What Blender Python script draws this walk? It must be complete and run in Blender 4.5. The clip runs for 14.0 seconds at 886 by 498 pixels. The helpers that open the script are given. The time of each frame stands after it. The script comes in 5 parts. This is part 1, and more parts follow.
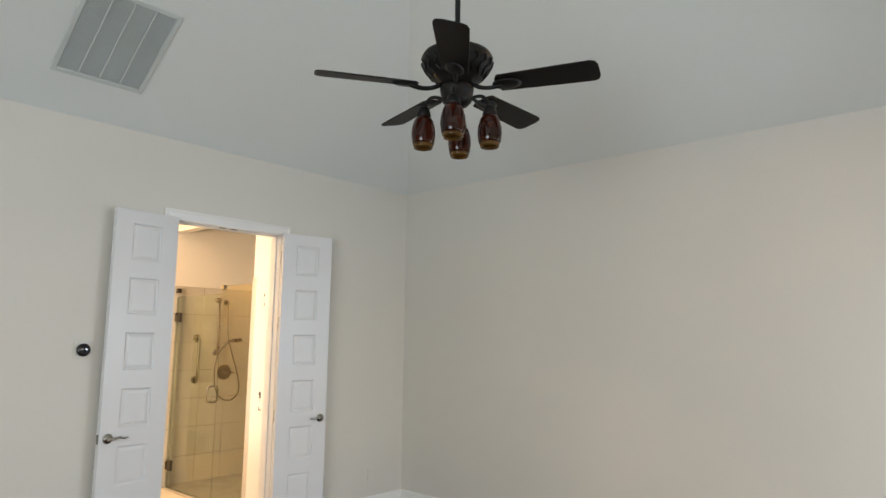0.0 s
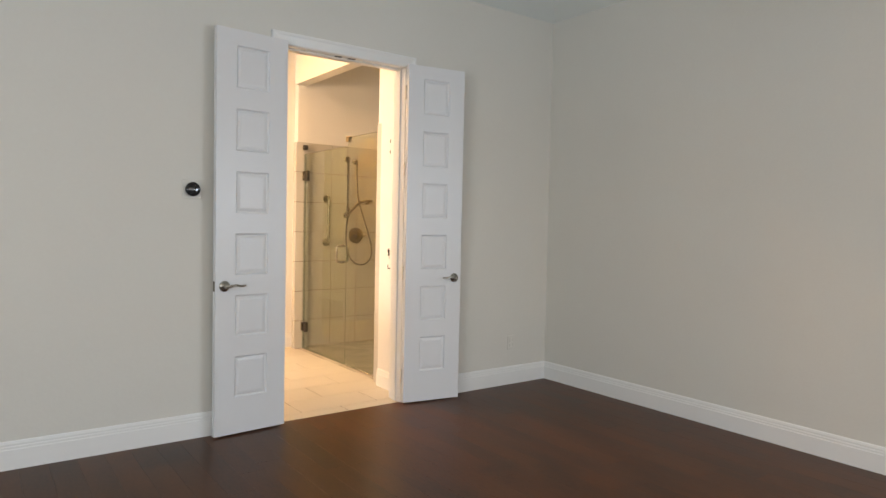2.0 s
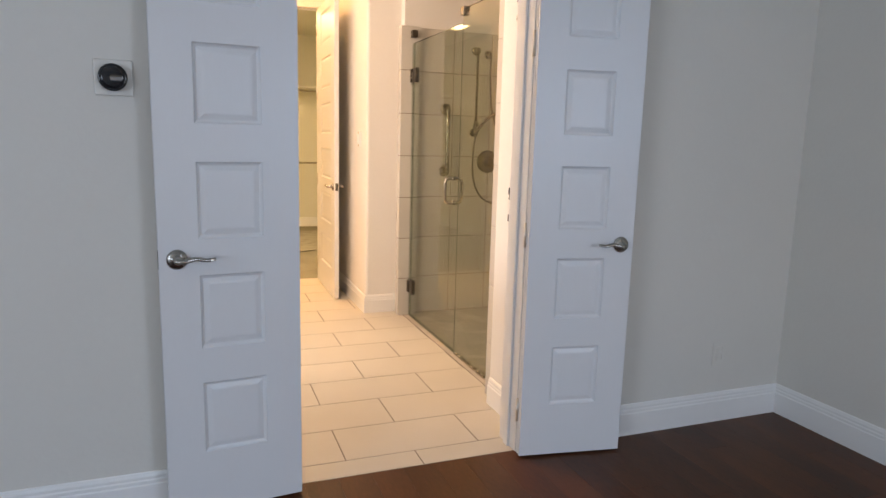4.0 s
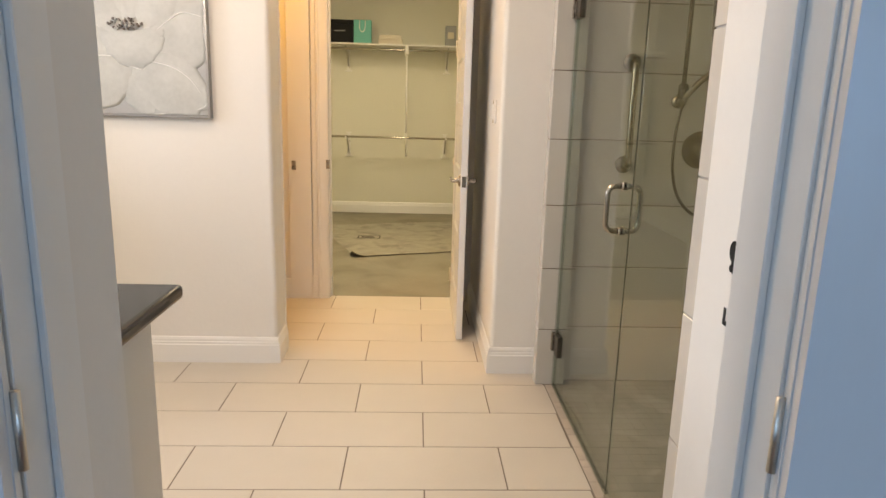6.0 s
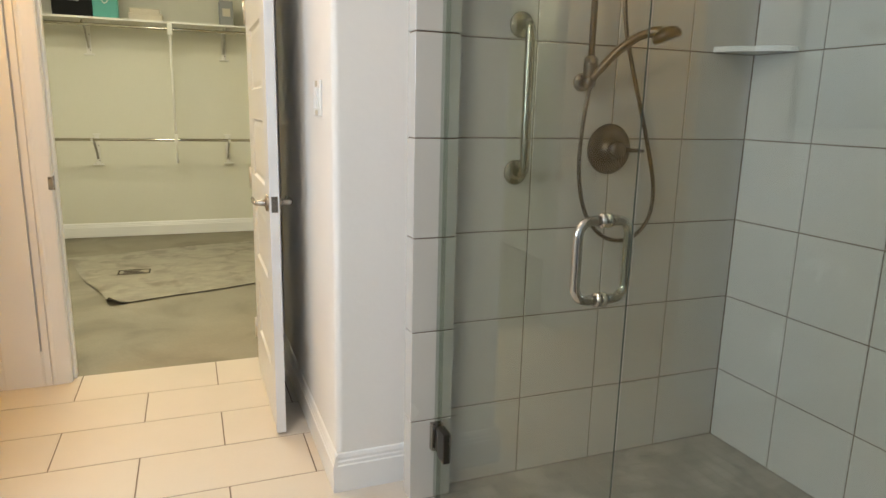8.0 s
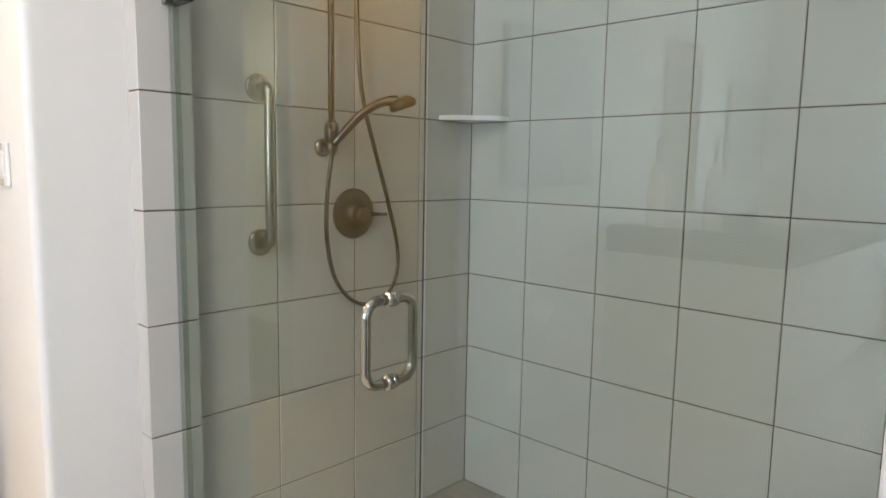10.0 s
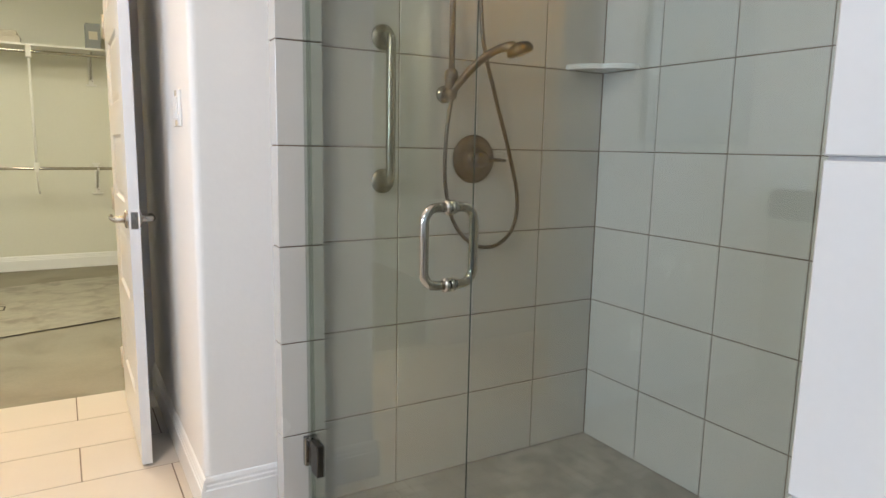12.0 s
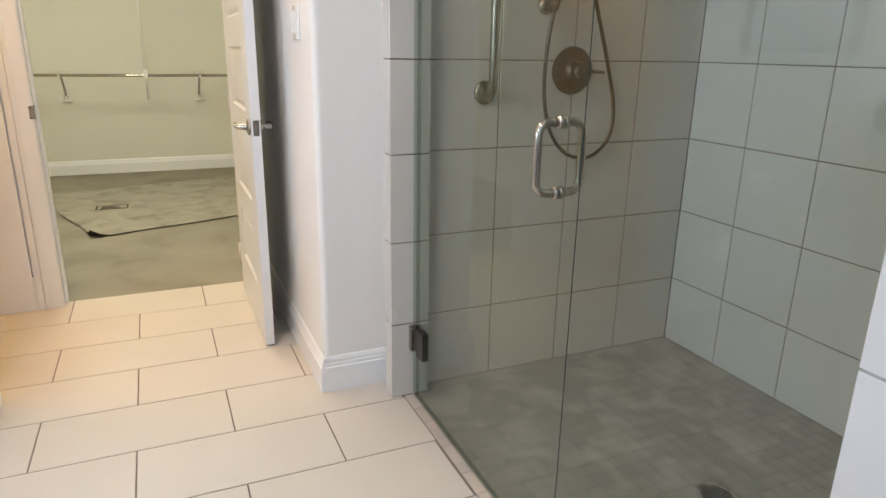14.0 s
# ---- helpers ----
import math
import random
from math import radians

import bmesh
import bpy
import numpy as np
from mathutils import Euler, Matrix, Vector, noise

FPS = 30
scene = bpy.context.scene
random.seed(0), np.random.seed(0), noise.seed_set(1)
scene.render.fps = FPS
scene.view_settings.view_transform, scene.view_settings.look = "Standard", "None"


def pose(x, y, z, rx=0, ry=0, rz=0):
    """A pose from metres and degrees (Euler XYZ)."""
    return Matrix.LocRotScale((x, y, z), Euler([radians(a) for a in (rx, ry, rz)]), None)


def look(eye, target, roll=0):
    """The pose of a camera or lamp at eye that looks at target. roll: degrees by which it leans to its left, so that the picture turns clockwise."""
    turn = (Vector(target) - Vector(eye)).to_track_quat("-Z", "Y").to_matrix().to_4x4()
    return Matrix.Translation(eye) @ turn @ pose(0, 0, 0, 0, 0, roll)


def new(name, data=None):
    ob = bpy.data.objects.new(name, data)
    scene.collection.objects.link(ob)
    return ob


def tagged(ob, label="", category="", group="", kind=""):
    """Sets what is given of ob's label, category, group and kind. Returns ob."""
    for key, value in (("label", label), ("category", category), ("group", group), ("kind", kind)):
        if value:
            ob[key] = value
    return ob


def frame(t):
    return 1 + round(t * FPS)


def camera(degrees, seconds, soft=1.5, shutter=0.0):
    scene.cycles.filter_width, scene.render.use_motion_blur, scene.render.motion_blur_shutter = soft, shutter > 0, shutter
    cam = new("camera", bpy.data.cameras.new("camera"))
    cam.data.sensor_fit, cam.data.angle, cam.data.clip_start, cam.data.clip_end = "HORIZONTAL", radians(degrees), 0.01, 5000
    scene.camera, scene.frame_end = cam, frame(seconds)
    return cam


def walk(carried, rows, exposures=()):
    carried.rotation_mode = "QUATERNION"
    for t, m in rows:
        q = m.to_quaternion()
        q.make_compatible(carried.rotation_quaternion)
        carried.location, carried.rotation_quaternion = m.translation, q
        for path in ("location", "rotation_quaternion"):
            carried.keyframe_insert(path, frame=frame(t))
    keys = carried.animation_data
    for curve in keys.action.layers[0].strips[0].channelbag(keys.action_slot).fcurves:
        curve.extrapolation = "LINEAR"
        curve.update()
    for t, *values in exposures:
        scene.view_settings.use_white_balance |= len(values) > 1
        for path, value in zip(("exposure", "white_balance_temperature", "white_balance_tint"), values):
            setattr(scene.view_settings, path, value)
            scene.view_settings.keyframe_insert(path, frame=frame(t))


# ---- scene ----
cam = camera(68.4, 14.0)
PATH = [
    (0, (-2.425, -6.882, 1.608), (-0.949, -5.559, 1.874), 0.8),
    (0.5, (-2.399, -6.851, 1.59), (-1.002, -5.476, 1.986), 0.9),
    (0.8, (-2.368, -6.818, 1.533), (-1.008, -5.426, 1.997), 1.1),
    (1, (-2.301, -6.777, 1.498), (-0.965, -5.364, 1.966), 1.1),
    (1.5, (-2.121, -6.557, 1.365), (-0.821, -5.059, 1.625), 1.6),
    (2, (-1.857, -6.236, 1.317), (-0.675, -4.625, 1.239), 1.2),
    (2.2, (-1.737, -6.066, 1.298), (-0.6, -4.427, 1.148), 1.3),
    (2.5, (-1.551, -5.821, 1.323), (-0.483, -4.143, 1.114), 1.2),
    (3, (-1.224, -5.409, 1.319), (-0.266, -3.673, 1.06), 1.3),
    (3.2, (-1.089, -5.258, 1.311), (-0.172, -3.501, 1.04), 1.4),
    (5.3, (0.087, -3.496, 1.339), (0.38, -1.56, 0.927), 1.6),
    (5.5, (0.131, -3.351, 1.339), (0.368, -1.41, 0.921), 1.7),
    (5.6, (0.149, -3.277, 1.334), (0.361, -1.334, 0.914), 1.7),
    (5.9, (0.225, -3.056, 1.334), (0.347, -1.106, 0.907), 1.7),
    (6, (0.249, -2.984, 1.336), (0.337, -1.032, 0.908), 1.6),
    (6.2, (0.271, -2.84, 1.341), (0.3, -0.887, 0.912), 1.8),
    (6.5, (0.328, -2.63, 1.345), (0.283, -0.678, 0.915), 1.6),
    (7, (0.375, -2.337, 1.329), (0.338, -0.384, 0.904), 1.7),
    (7.1, (0.382, -2.279, 1.32), (0.367, -0.325, 0.895), 1.7),
    (7.5, (0.366, -2.063, 1.317), (0.565, -0.118, 0.898), 1.6),
    (8, (0.233, -1.849, 1.285), (0.943, -0.026, 0.869), 1.3),
    (8.2, (0.182, -1.795, 1.272), (1.11, -0.072, 0.859), 1.2),
    (8.5, (0.143, -1.739, 1.26), (1.344, -0.196, 0.839), 1.0),
    (9, (0.114, -1.693, 1.288), (1.56, -0.376, 0.866), 1.0),
    (9.2, (0.11, -1.694, 1.323), (1.598, -0.421, 0.917), 1.2),
    (11.3, (0.343, -1.733, 1.316), (1.457, -0.072, 1.325), 1.1),
    (11.5, (0.339, -1.767, 1.271), (1.402, -0.075, 1.196), 1.3),
    (11.6, (0.334, -1.793, 1.252), (1.381, -0.093, 1.132), 1.4),
    (11.8, (0.323, -1.857, 1.22), (1.342, -0.149, 1.007), 1.3),
    (12, (0.302, -1.919, 1.205), (1.301, -0.214, 0.898), 1.1),
    (12.5, (0.224, -2.087, 1.19), (1.17, -0.391, 0.716), 0.7),
    (13, (0.176, -2.178, 1.18), (1.093, -0.49, 0.625), 0.8),
    (13.2, (0.16, -2.175, 1.179), (1.072, -0.489, 0.608), 0.9),
    (13.5, (0.148, -2.146, 1.201), (1.04, -0.458, 0.607), 0.9),
    (14, (0.158, -2.021, 1.234), (0.929, -0.272, 0.649), 1.0),
]
EXPOSURES = [(0.0, 0.62, 12100, 24), (1.0, 0.5, 12400, 24), (1.5, 0.52, 12400, 25), (2.2, 0.46, 11600, 26), (3.2, 0.38, 9800, 28), (5.3, -0.18, 8100, 21), (6.0, -0.2, 7000, 16), (6.5, -0.34, 6250, 12), (7.0, -0.3, 6150, 11), (7.5, -0.2, 6000, 10), (8.5, 0.13, 5650, 8), (9.2, 0.24, 5580, 9), (11.3, 0.08, 5550, 12), (12.0, 0.12, 5550, 12), (12.5, 0.06, 5550, 12), (14.0, 0.0, 5520, 13)]
walk(cam, [(t, look(eye, target, roll)) for t, eye, target, roll in PATH], EXPOSURES)

# ---- world and light ----
world = bpy.data.worlds.new("sky_world")
scene.world = world
world.use_nodes = True
wn = world.node_tree
sky = wn.nodes.new("ShaderNodeTexSky")
sky.sky_type, sky.sun_disc, sky.sun_elevation, sky.sun_rotation = "NISHITA", False, radians(40), radians(200)
wn.links.new(sky.outputs[0], wn.nodes["Background"].inputs[0])
wn.nodes["Background"].inputs[1].default_value = 0.1


def area_lamp(name, place, target, sx, sy, watts, colour):
    """A rectangular lamp at place that shines at target."""
    data = bpy.data.lights.new(name, "AREA")
    data.shape, data.size, data.size_y, data.energy, data.color = "RECTANGLE", sx, sy, watts, colour
    ob = new(name, data)
    ob.matrix_basis = look(place, target)
    return ob


# Daylight in the window openings; every window is out of view, its place assumed
area_lamp("bedroom_daylight", (-0.15, -8.98, 1.55), (-0.15, -4.0, -1.4), 3.4, 1.0, 32, (0.375, 0.64, 1.0))
area_lamp("bedroom_side_daylight", (-5.18, -6.6, 1.6), (0.4, -5.4, 2.4), 2.3, 1.7, 136, (0.375, 0.64, 1.0))
area_lamp("bedroom_right_daylight", (2.1, -7.65, 1.6), (-2.4, -4.0, -2.2), 0.9, 0.8, 68, (0.33, 0.6, 1.0))
area_lamp("bath_daylight", (-4.32, -1.45, 1.75), (0.0, -0.6, 0.7), 1.1, 1.3, 90, (0.74, 0.87, 1.0))
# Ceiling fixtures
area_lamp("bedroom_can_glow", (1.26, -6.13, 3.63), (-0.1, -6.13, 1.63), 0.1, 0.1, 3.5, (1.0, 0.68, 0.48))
# the next two cans are unseen additions that warm the upper walls
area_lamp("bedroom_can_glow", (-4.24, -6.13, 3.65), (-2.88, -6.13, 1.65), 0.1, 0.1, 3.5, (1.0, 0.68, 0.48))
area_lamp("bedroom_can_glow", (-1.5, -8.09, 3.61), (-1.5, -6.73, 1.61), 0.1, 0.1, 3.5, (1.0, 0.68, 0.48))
# the bath fixture is unseen; its place is chosen to light the room
area_lamp("bath_lamp_glow", (-0.4, -0.9, 2.99), (-0.4, -0.9, 0.0), 0.3, 0.3, 24, (1.0, 0.8, 0.6))
# unseen wall light, added to brighten the picture wall and the pillar
area_lamp("vanity_lamp_glow", (-1.6, -1.9, 2.32), (-1.2, 0.2, 0.5), 0.8, 0.12, 23, (1.0, 0.86, 0.7))
hall_glow = bpy.data.lights.new("hall_lamp_glow", "POINT")
hall_glow.energy, hall_glow.color, hall_glow.shadow_soft_size = 18, (1.0, 0.58, 0.19), 0.05
new("hall_lamp_glow", hall_glow).location = (0.05, 0.95, 2.95)
area_lamp("toilet_lamp_glow", (-0.95, 0.75, 2.99), (-0.95, 0.75, 0.0), 0.25, 0.25, 20, (1.0, 0.48, 0.035))
area_lamp("closet_lamp_glow", (-0.3, 2.9, 2.7), (-0.3, 2.9, 0.0), 0.9, 0.9, 40, (1.0, 0.81, 0.39))


# ---- materials ----
def mat(name, col, rough=0.5, metal=0.0, var=0.06, scale=2.5, fine=90.0, bump=0.05, dist=0.002, rand=0.0, stretch=(1, 1, 1), spec=0.5, stain=None, tint=None):
    """A painted, stone or metal surface: base colour varied at two scales, with fine relief.
    rand: variation from piece to piece; stain: (colour, low, high) patches."""
    m = bpy.data.materials.new(name)
    m.use_nodes = True
    nt = m.node_tree
    n, l = nt.nodes, nt.links
    b = n["Principled BSDF"]
    b.inputs["Roughness"].default_value, b.inputs["Metallic"].default_value = rough, metal
    b.inputs["Specular IOR Level"].default_value = spec
    co = n.new("ShaderNodeTexCoord")
    mp = n.new("ShaderNodeMapping")
    mp.inputs["Scale"].default_value = stretch
    l.new(co.outputs["Object"], mp.inputs[0])
    info = n.new("ShaderNodeObjectInfo")
    shift = n.new("ShaderNodeVectorMath")
    shift.operation = "MULTIPLY_ADD"
    shift.inputs[1].default_value = (37, 53, 71) if rand else (0, 0, 0)
    l.new(info.outputs["Random"], shift.inputs[0])
    l.new(mp.outputs[0], shift.inputs[2])
    a = n.new("ShaderNodeTexNoise")
    a.inputs["Scale"].default_value, a.inputs["Detail"].default_value = scale, 5
    f = n.new("ShaderNodeTexNoise")
    f.inputs["Scale"].default_value, f.inputs["Detail"].default_value = fine, 4
    l.new(shift.outputs[0], a.inputs["Vector"])
    l.new(shift.outputs[0], f.inputs["Vector"])
    add = n.new("ShaderNodeMath")
    add.operation = "MULTIPLY_ADD"
    add.inputs[1].default_value = 0.35
    l.new(f.outputs[0], add.inputs[0])
    l.new(a.outputs[0], add.inputs[2])
    piece = n.new("ShaderNodeMath")
    piece.operation = "MULTIPLY_ADD"
    piece.inputs[1].default_value = rand
    l.new(info.outputs["Random"], piece.inputs[0])
    l.new(add.outputs[0], piece.inputs[2])
    rng = n.new("ShaderNodeMapRange")
    rng.inputs["From Min"].default_value, rng.inputs["From Max"].default_value = 0.4, 0.95 + rand
    l.new(piece.outputs[0], rng.inputs["Value"])
    mix = n.new("ShaderNodeMix")
    mix.data_type = "RGBA"
    lo = [max(0.0, c * (1 - var)) for c in col]
    hi = [min(1.0, c * (1 + var)) for c in (tint or col)]
    mix.inputs["A"].default_value, mix.inputs["B"].default_value = (*lo, 1), (*hi, 1)
    l.new(rng.outputs[0], mix.inputs["Factor"])
    out = mix.outputs["Result"]
    if stain:
        s = n.new("ShaderNodeTexNoise")
        s.inputs["Scale"].default_value, s.inputs["Detail"].default_value, s.inputs["Distortion"].default_value = scale * 0.7, 7, 0.6
        where = n.new("ShaderNodeNewGeometry")
        l.new(where.outputs["Position"], s.inputs["Vector"])
        sr = n.new("ShaderNodeMapRange")
        sr.inputs["From Min"].default_value, sr.inputs["From Max"].default_value = stain[1], stain[2]
        l.new(s.outputs[0], sr.inputs["Value"])
        m2 = n.new("ShaderNodeMix")
        m2.data_type = "RGBA"
        m2.inputs["B"].default_value = (*stain[0], 1)
        l.new(sr.outputs[0], m2.inputs["Factor"])
        l.new(out, m2.inputs["A"])
        out = m2.outputs["Result"]
    l.new(out, b.inputs["Base Color"])
    if bump:
        bp = n.new("ShaderNodeBump")
        bp.inputs["Strength"].default_value, bp.inputs["Distance"].default_value = bump, dist
        l.new(f.outputs[0], bp.inputs["Height"])
        l.new(bp.outputs[0], b.inputs["Normal"])
    rr = n.new("ShaderNodeMapRange")
    rr.inputs["To Min"].default_value, rr.inputs["To Max"].default_value = max(0.02, rough - 0.06), min(1, rough + 0.06)
    l.new(a.outputs[0], rr.inputs["Value"])
    l.new(rr.outputs[0], b.inputs["Roughness"])
    return m


def glow(name, col, strength):
    m = bpy.data.materials.new(name)
    m.use_nodes = True
    b = m.node_tree.nodes["Principled BSDF"]
    b.inputs["Base Color"].default_value = (0.9, 0.9, 0.88, 1)
    b.inputs["Emission Color"].default_value, b.inputs["Emission Strength"].default_value = (*col, 1), strength
    return m


def clear_glass(name, tint, gloss=0.0):
    """Flat sheet glass: tinted see-through with a Fresnel gloss."""
    m = bpy.data.materials.new(name)
    m.use_nodes = True
    nt = m.node_tree
    n, l = nt.nodes, nt.links
    n.remove(n["Principled BSDF"])
    tr = n.new("ShaderNodeBsdfTransparent")
    tr.inputs[0].default_value = (*tint, 1)
    gl = n.new("ShaderNodeBsdfGlossy")
    gl.inputs["Roughness"].default_value = 0.015
    lw = n.new("ShaderNodeLayerWeight")
    lw.inputs[0].default_value = 0.5
    pw = n.new("ShaderNodeMath")
    pw.operation = "POWER"
    pw.inputs[1].default_value = 5.0
    l.new(lw.outputs["Facing"], pw.inputs[0])
    fr = n.new("ShaderNodeMath")
    fr.operation = "MULTIPLY_ADD"
    fr.inputs[1].default_value, fr.inputs[2].default_value = 0.5, 0.052
    l.new(pw.outputs[0], fr.inputs[0])
    mx = n.new("ShaderNodeMixShader")
    l.new(fr.outputs[0], mx.inputs[0])
    l.new(tr.outputs[0], mx.inputs[1])
    l.new(gl.outputs[0], mx.inputs[2])
    l.new(mx.outputs[0], n["Material Output"].inputs[0])
    return m


GREIGE = mat("greige_wall_paint", (0.66, 0.636, 0.578), 0.62, var=0.025, scale=0.8, fine=55, bump=0.22, dist=0.0025)
BATHWALL = mat("warm_white_wall_paint", (0.76, 0.737, 0.693), 0.6, var=0.025, scale=0.9, fine=55, bump=0.22, dist=0.0025)
CEIL = mat("flat_ceiling_paint", (0.7, 0.74, 0.712), 0.7, var=0.03, scale=0.6, fine=60, bump=0.2, dist=0.002)
CLOSETWALL = mat("closet_wall_paint", (0.66, 0.65, 0.55), 0.65, var=0.03, scale=0.8, fine=55, bump=0.2, dist=0.002)
TRIM = mat("white_satin_trim_paint", (0.78, 0.775, 0.75), 0.32, var=0.02, scale=3, fine=120, bump=0.03)
DOORPAINT = mat("white_door_paint", (0.7, 0.705, 0.705), 0.36, var=0.02, scale=3, fine=140, bump=0.05, stretch=(1, 1, 0.15))
PLANK = mat("dark_walnut_stained_plank", (0.05, 0.0165, 0.0075), 0.36, var=0.28, scale=1.6, fine=34, bump=0.07, dist=0.0012, rand=0.05, stretch=(2.6, 0.8, 1), tint=(0.1, 0.0315, 0.0115), spec=0.22, stain=((0.022, 0.01, 0.006), 0.6, 0.8))
UNDER = mat("dark_board_joint", (0.012, 0.007, 0.005), 0.7, var=0.1)
FLOORTILE = mat("cream_porcelain_floor_tile", (0.58, 0.535, 0.465), 0.48, var=0.05, scale=3.5, fine=130, bump=0.05, dist=0.0008, rand=0.12)
GROUT = mat("taupe_grout", (0.2, 0.165, 0.13), 0.9, var=0.15, scale=20, bump=0.2)
WALLTILE = mat("pale_grey_glazed_wall_tile", (0.54, 0.517, 0.471), 0.25, var=0.035, scale=3, fine=110, bump=0.04, dist=0.0008, rand=0.1)
EDGEGROUT = mat("pale_edge_grout", (0.36, 0.34, 0.315), 0.9, var=0.1, scale=20, bump=0.2)
SHGROUT = mat("brown_shower_grout", (0.15, 0.105, 0.07), 0.9, var=0.15, scale=20, bump=0.2)
MOSAIC = mat("taupe_stone_mosaic", (0.225, 0.21, 0.182), 0.5, var=0.16, scale=9, fine=120, bump=0.12, rand=0.3, tint=(0.285, 0.265, 0.23), stain=((0.36, 0.34, 0.295), 0.48, 0.64))
MOSGROUT = mat("mosaic_grout", (0.235, 0.216, 0.187), 0.85, var=0.1, scale=15, bump=0.1)
HINGE = mat("satin_nickel_hinge", (0.72, 0.68, 0.61), 0.42, 1.0, var=0.05, scale=20, fine=200, bump=0.02, dist=0.0004)
NICKEL = mat("brushed_nickel", (0.38, 0.35, 0.31), 0.27, 1.0, var=0.06, scale=20, fine=300, bump=0.03, dist=0.0004)
CHROME = mat("polished_nickel", (0.5, 0.47, 0.41), 0.12, 1.0, var=0.03, scale=15, fine=200, bump=0.0)
# nickel with dark reflections put into the base colour, deeper still for the valve
FITTING = mat("dark_brushed_nickel_fitting", (0.27, 0.24, 0.195), 0.24, 1.0, var=0.08, scale=20, fine=300, bump=0.03, dist=0.0004)
VALVE = mat("dark_nickel_valve", (0.115, 0.096, 0.073), 0.33, 1.0, var=0.08, scale=20, fine=300, bump=0.03, dist=0.0004)
BRONZE = mat("dark_bronze_hardware", (0.1, 0.093, 0.083), 0.35, 1.0, var=0.15, scale=30, fine=200, bump=0.05)
IRON = mat("oil_rubbed_fan_metal", (0.0075, 0.007, 0.0065), 0.5, 0.5, var=0.35, scale=25, fine=160, bump=0.25, dist=0.003)
BLADE = mat("dark_walnut_fan_blade", (0.006, 0.0042, 0.0036), 0.5, var=0.3, spec=0.2, scale=6, fine=60, bump=0.06, stretch=(0.6, 5, 5))
AMBER = mat("amber_art_glass", (0.006, 0.0012, 0.0009), 0.1, var=0.5, scale=9, fine=30, bump=0.02, tint=(0.04, 0.006, 0.002), spec=0.4)
AMBERRIM = mat("pale_amber_glass_rim", (0.1, 0.042, 0.008), 0.12, var=0.4, scale=14, fine=40, bump=0.0, spec=0.4)
GRANITE = mat("black_granite", (0.01, 0.01, 0.011), 0.09, var=0.3, scale=60, fine=260, bump=0.0, spec=0.3, tint=(0.018, 0.018, 0.02))
CABINET = mat("white_cabinet_paint", (0.7, 0.675, 0.62), 0.4, var=0.02, scale=3, fine=100, bump=0.04)
CONCRETE = mat("bare_concrete", (0.25, 0.228, 0.172), 0.75, var=0.16, scale=2.6, fine=70, bump=0.2, dist=0.002, stain=((0.17, 0.152, 0.112), 0.5, 0.68))
SHEET = mat("mottled_grey_underlay_sheet", (0.3, 0.276, 0.215), 0.6, var=0.2, scale=7, fine=40, bump=0.1, stretch=(1, 1.6, 1), stain=((0.19, 0.167, 0.128), 0.5, 0.68))
SHEETEDGE = mat("dark_sheet_backing", (0.06, 0.045, 0.035), 0.8, var=0.2)
WIRE = mat("white_epoxy_coated_steel", (0.74, 0.73, 0.68), 0.35, var=0.02, bump=0.02)
PLASTIC = mat("white_switch_plastic", (0.78, 0.77, 0.74), 0.35, var=0.02, bump=0.0)
BLACKGLASS = mat("black_glass_dial", (0.012, 0.012, 0.014), 0.06, var=0.1, bump=0.0)
TINTED = mat("wall_coloured_plastic", (0.66, 0.636, 0.578), 0.4, var=0.02, bump=0.0)
# black that stands for the unlit inside of wall holes and drain slots
DARK = mat("unlit_hole_black", (0.008, 0.008, 0.008), 0.9, var=0.1, bump=0.0)
BLACKCARD = mat("matt_black_card", (0.006, 0.006, 0.007), 0.6, spec=0.15, var=0.2, bump=0.05)
TEAL = mat("teal_card", (0.09, 0.36, 0.31), 0.55, var=0.05, bump=0.05)
BEIGECARD = mat("beige_card", (0.55, 0.5, 0.4), 0.65, var=0.06, bump=0.05)
GREYCARD = mat("grey_card", (0.25, 0.26, 0.26), 0.6, var=0.08, bump=0.05)
SILVER = mat("brushed_silver_frame", (0.33, 0.33, 0.33), 0.36, 0.9, var=0.06, fine=200, bump=0.04)
CANVAS = mat("pale_grey_canvas", (0.38, 0.385, 0.39), 0.6, var=0.07, scale=5, fine=60, bump=0.25, dist=0.002)
RIDGE = mat("white_paint_ridge", (0.78, 0.785, 0.77), 0.4, var=0.05, scale=12, fine=80, bump=0.2, dist=0.002)
PETAL = mat("thick_white_petal_paint", (0.42, 0.435, 0.425), 0.42, var=0.1, scale=6, fine=50, bump=0.15, dist=0.002, rand=0.1, tint=(0.51, 0.525, 0.51))
STAMEN = mat("grey_gold_stamen_paint", (0.2, 0.17, 0.155), 0.5, var=0.5, scale=40, bump=0.2)
VENTMAT = mat("white_enamel_grille", (0.54, 0.59, 0.565), 0.45, var=0.03, bump=0.02)

VENTDARK = mat("grey_duct_filter", (0.5, 0.545, 0.525), 0.9, var=0.1, bump=0.1)
CERAMIC = mat("white_ceramic", (0.8, 0.79, 0.76), 0.12, var=0.02, bump=0.0)
MIRROR = mat("mirror_silvering", (0.9, 0.92, 0.91), 0.02, 1.0, var=0.0, bump=0.0)
GLASS = clear_glass("green_tinted_shower_glass", (0.865, 0.893, 0.852))
PANE = clear_glass("window_glass", (0.95, 0.97, 0.97))
LAMPWARM = glow("warm_lamp_diffuser", (1.0, 0.85, 0.66), 5)
LAMPWHITE = glow("white_lamp_diffuser", (1.0, 0.96, 0.9), 8)
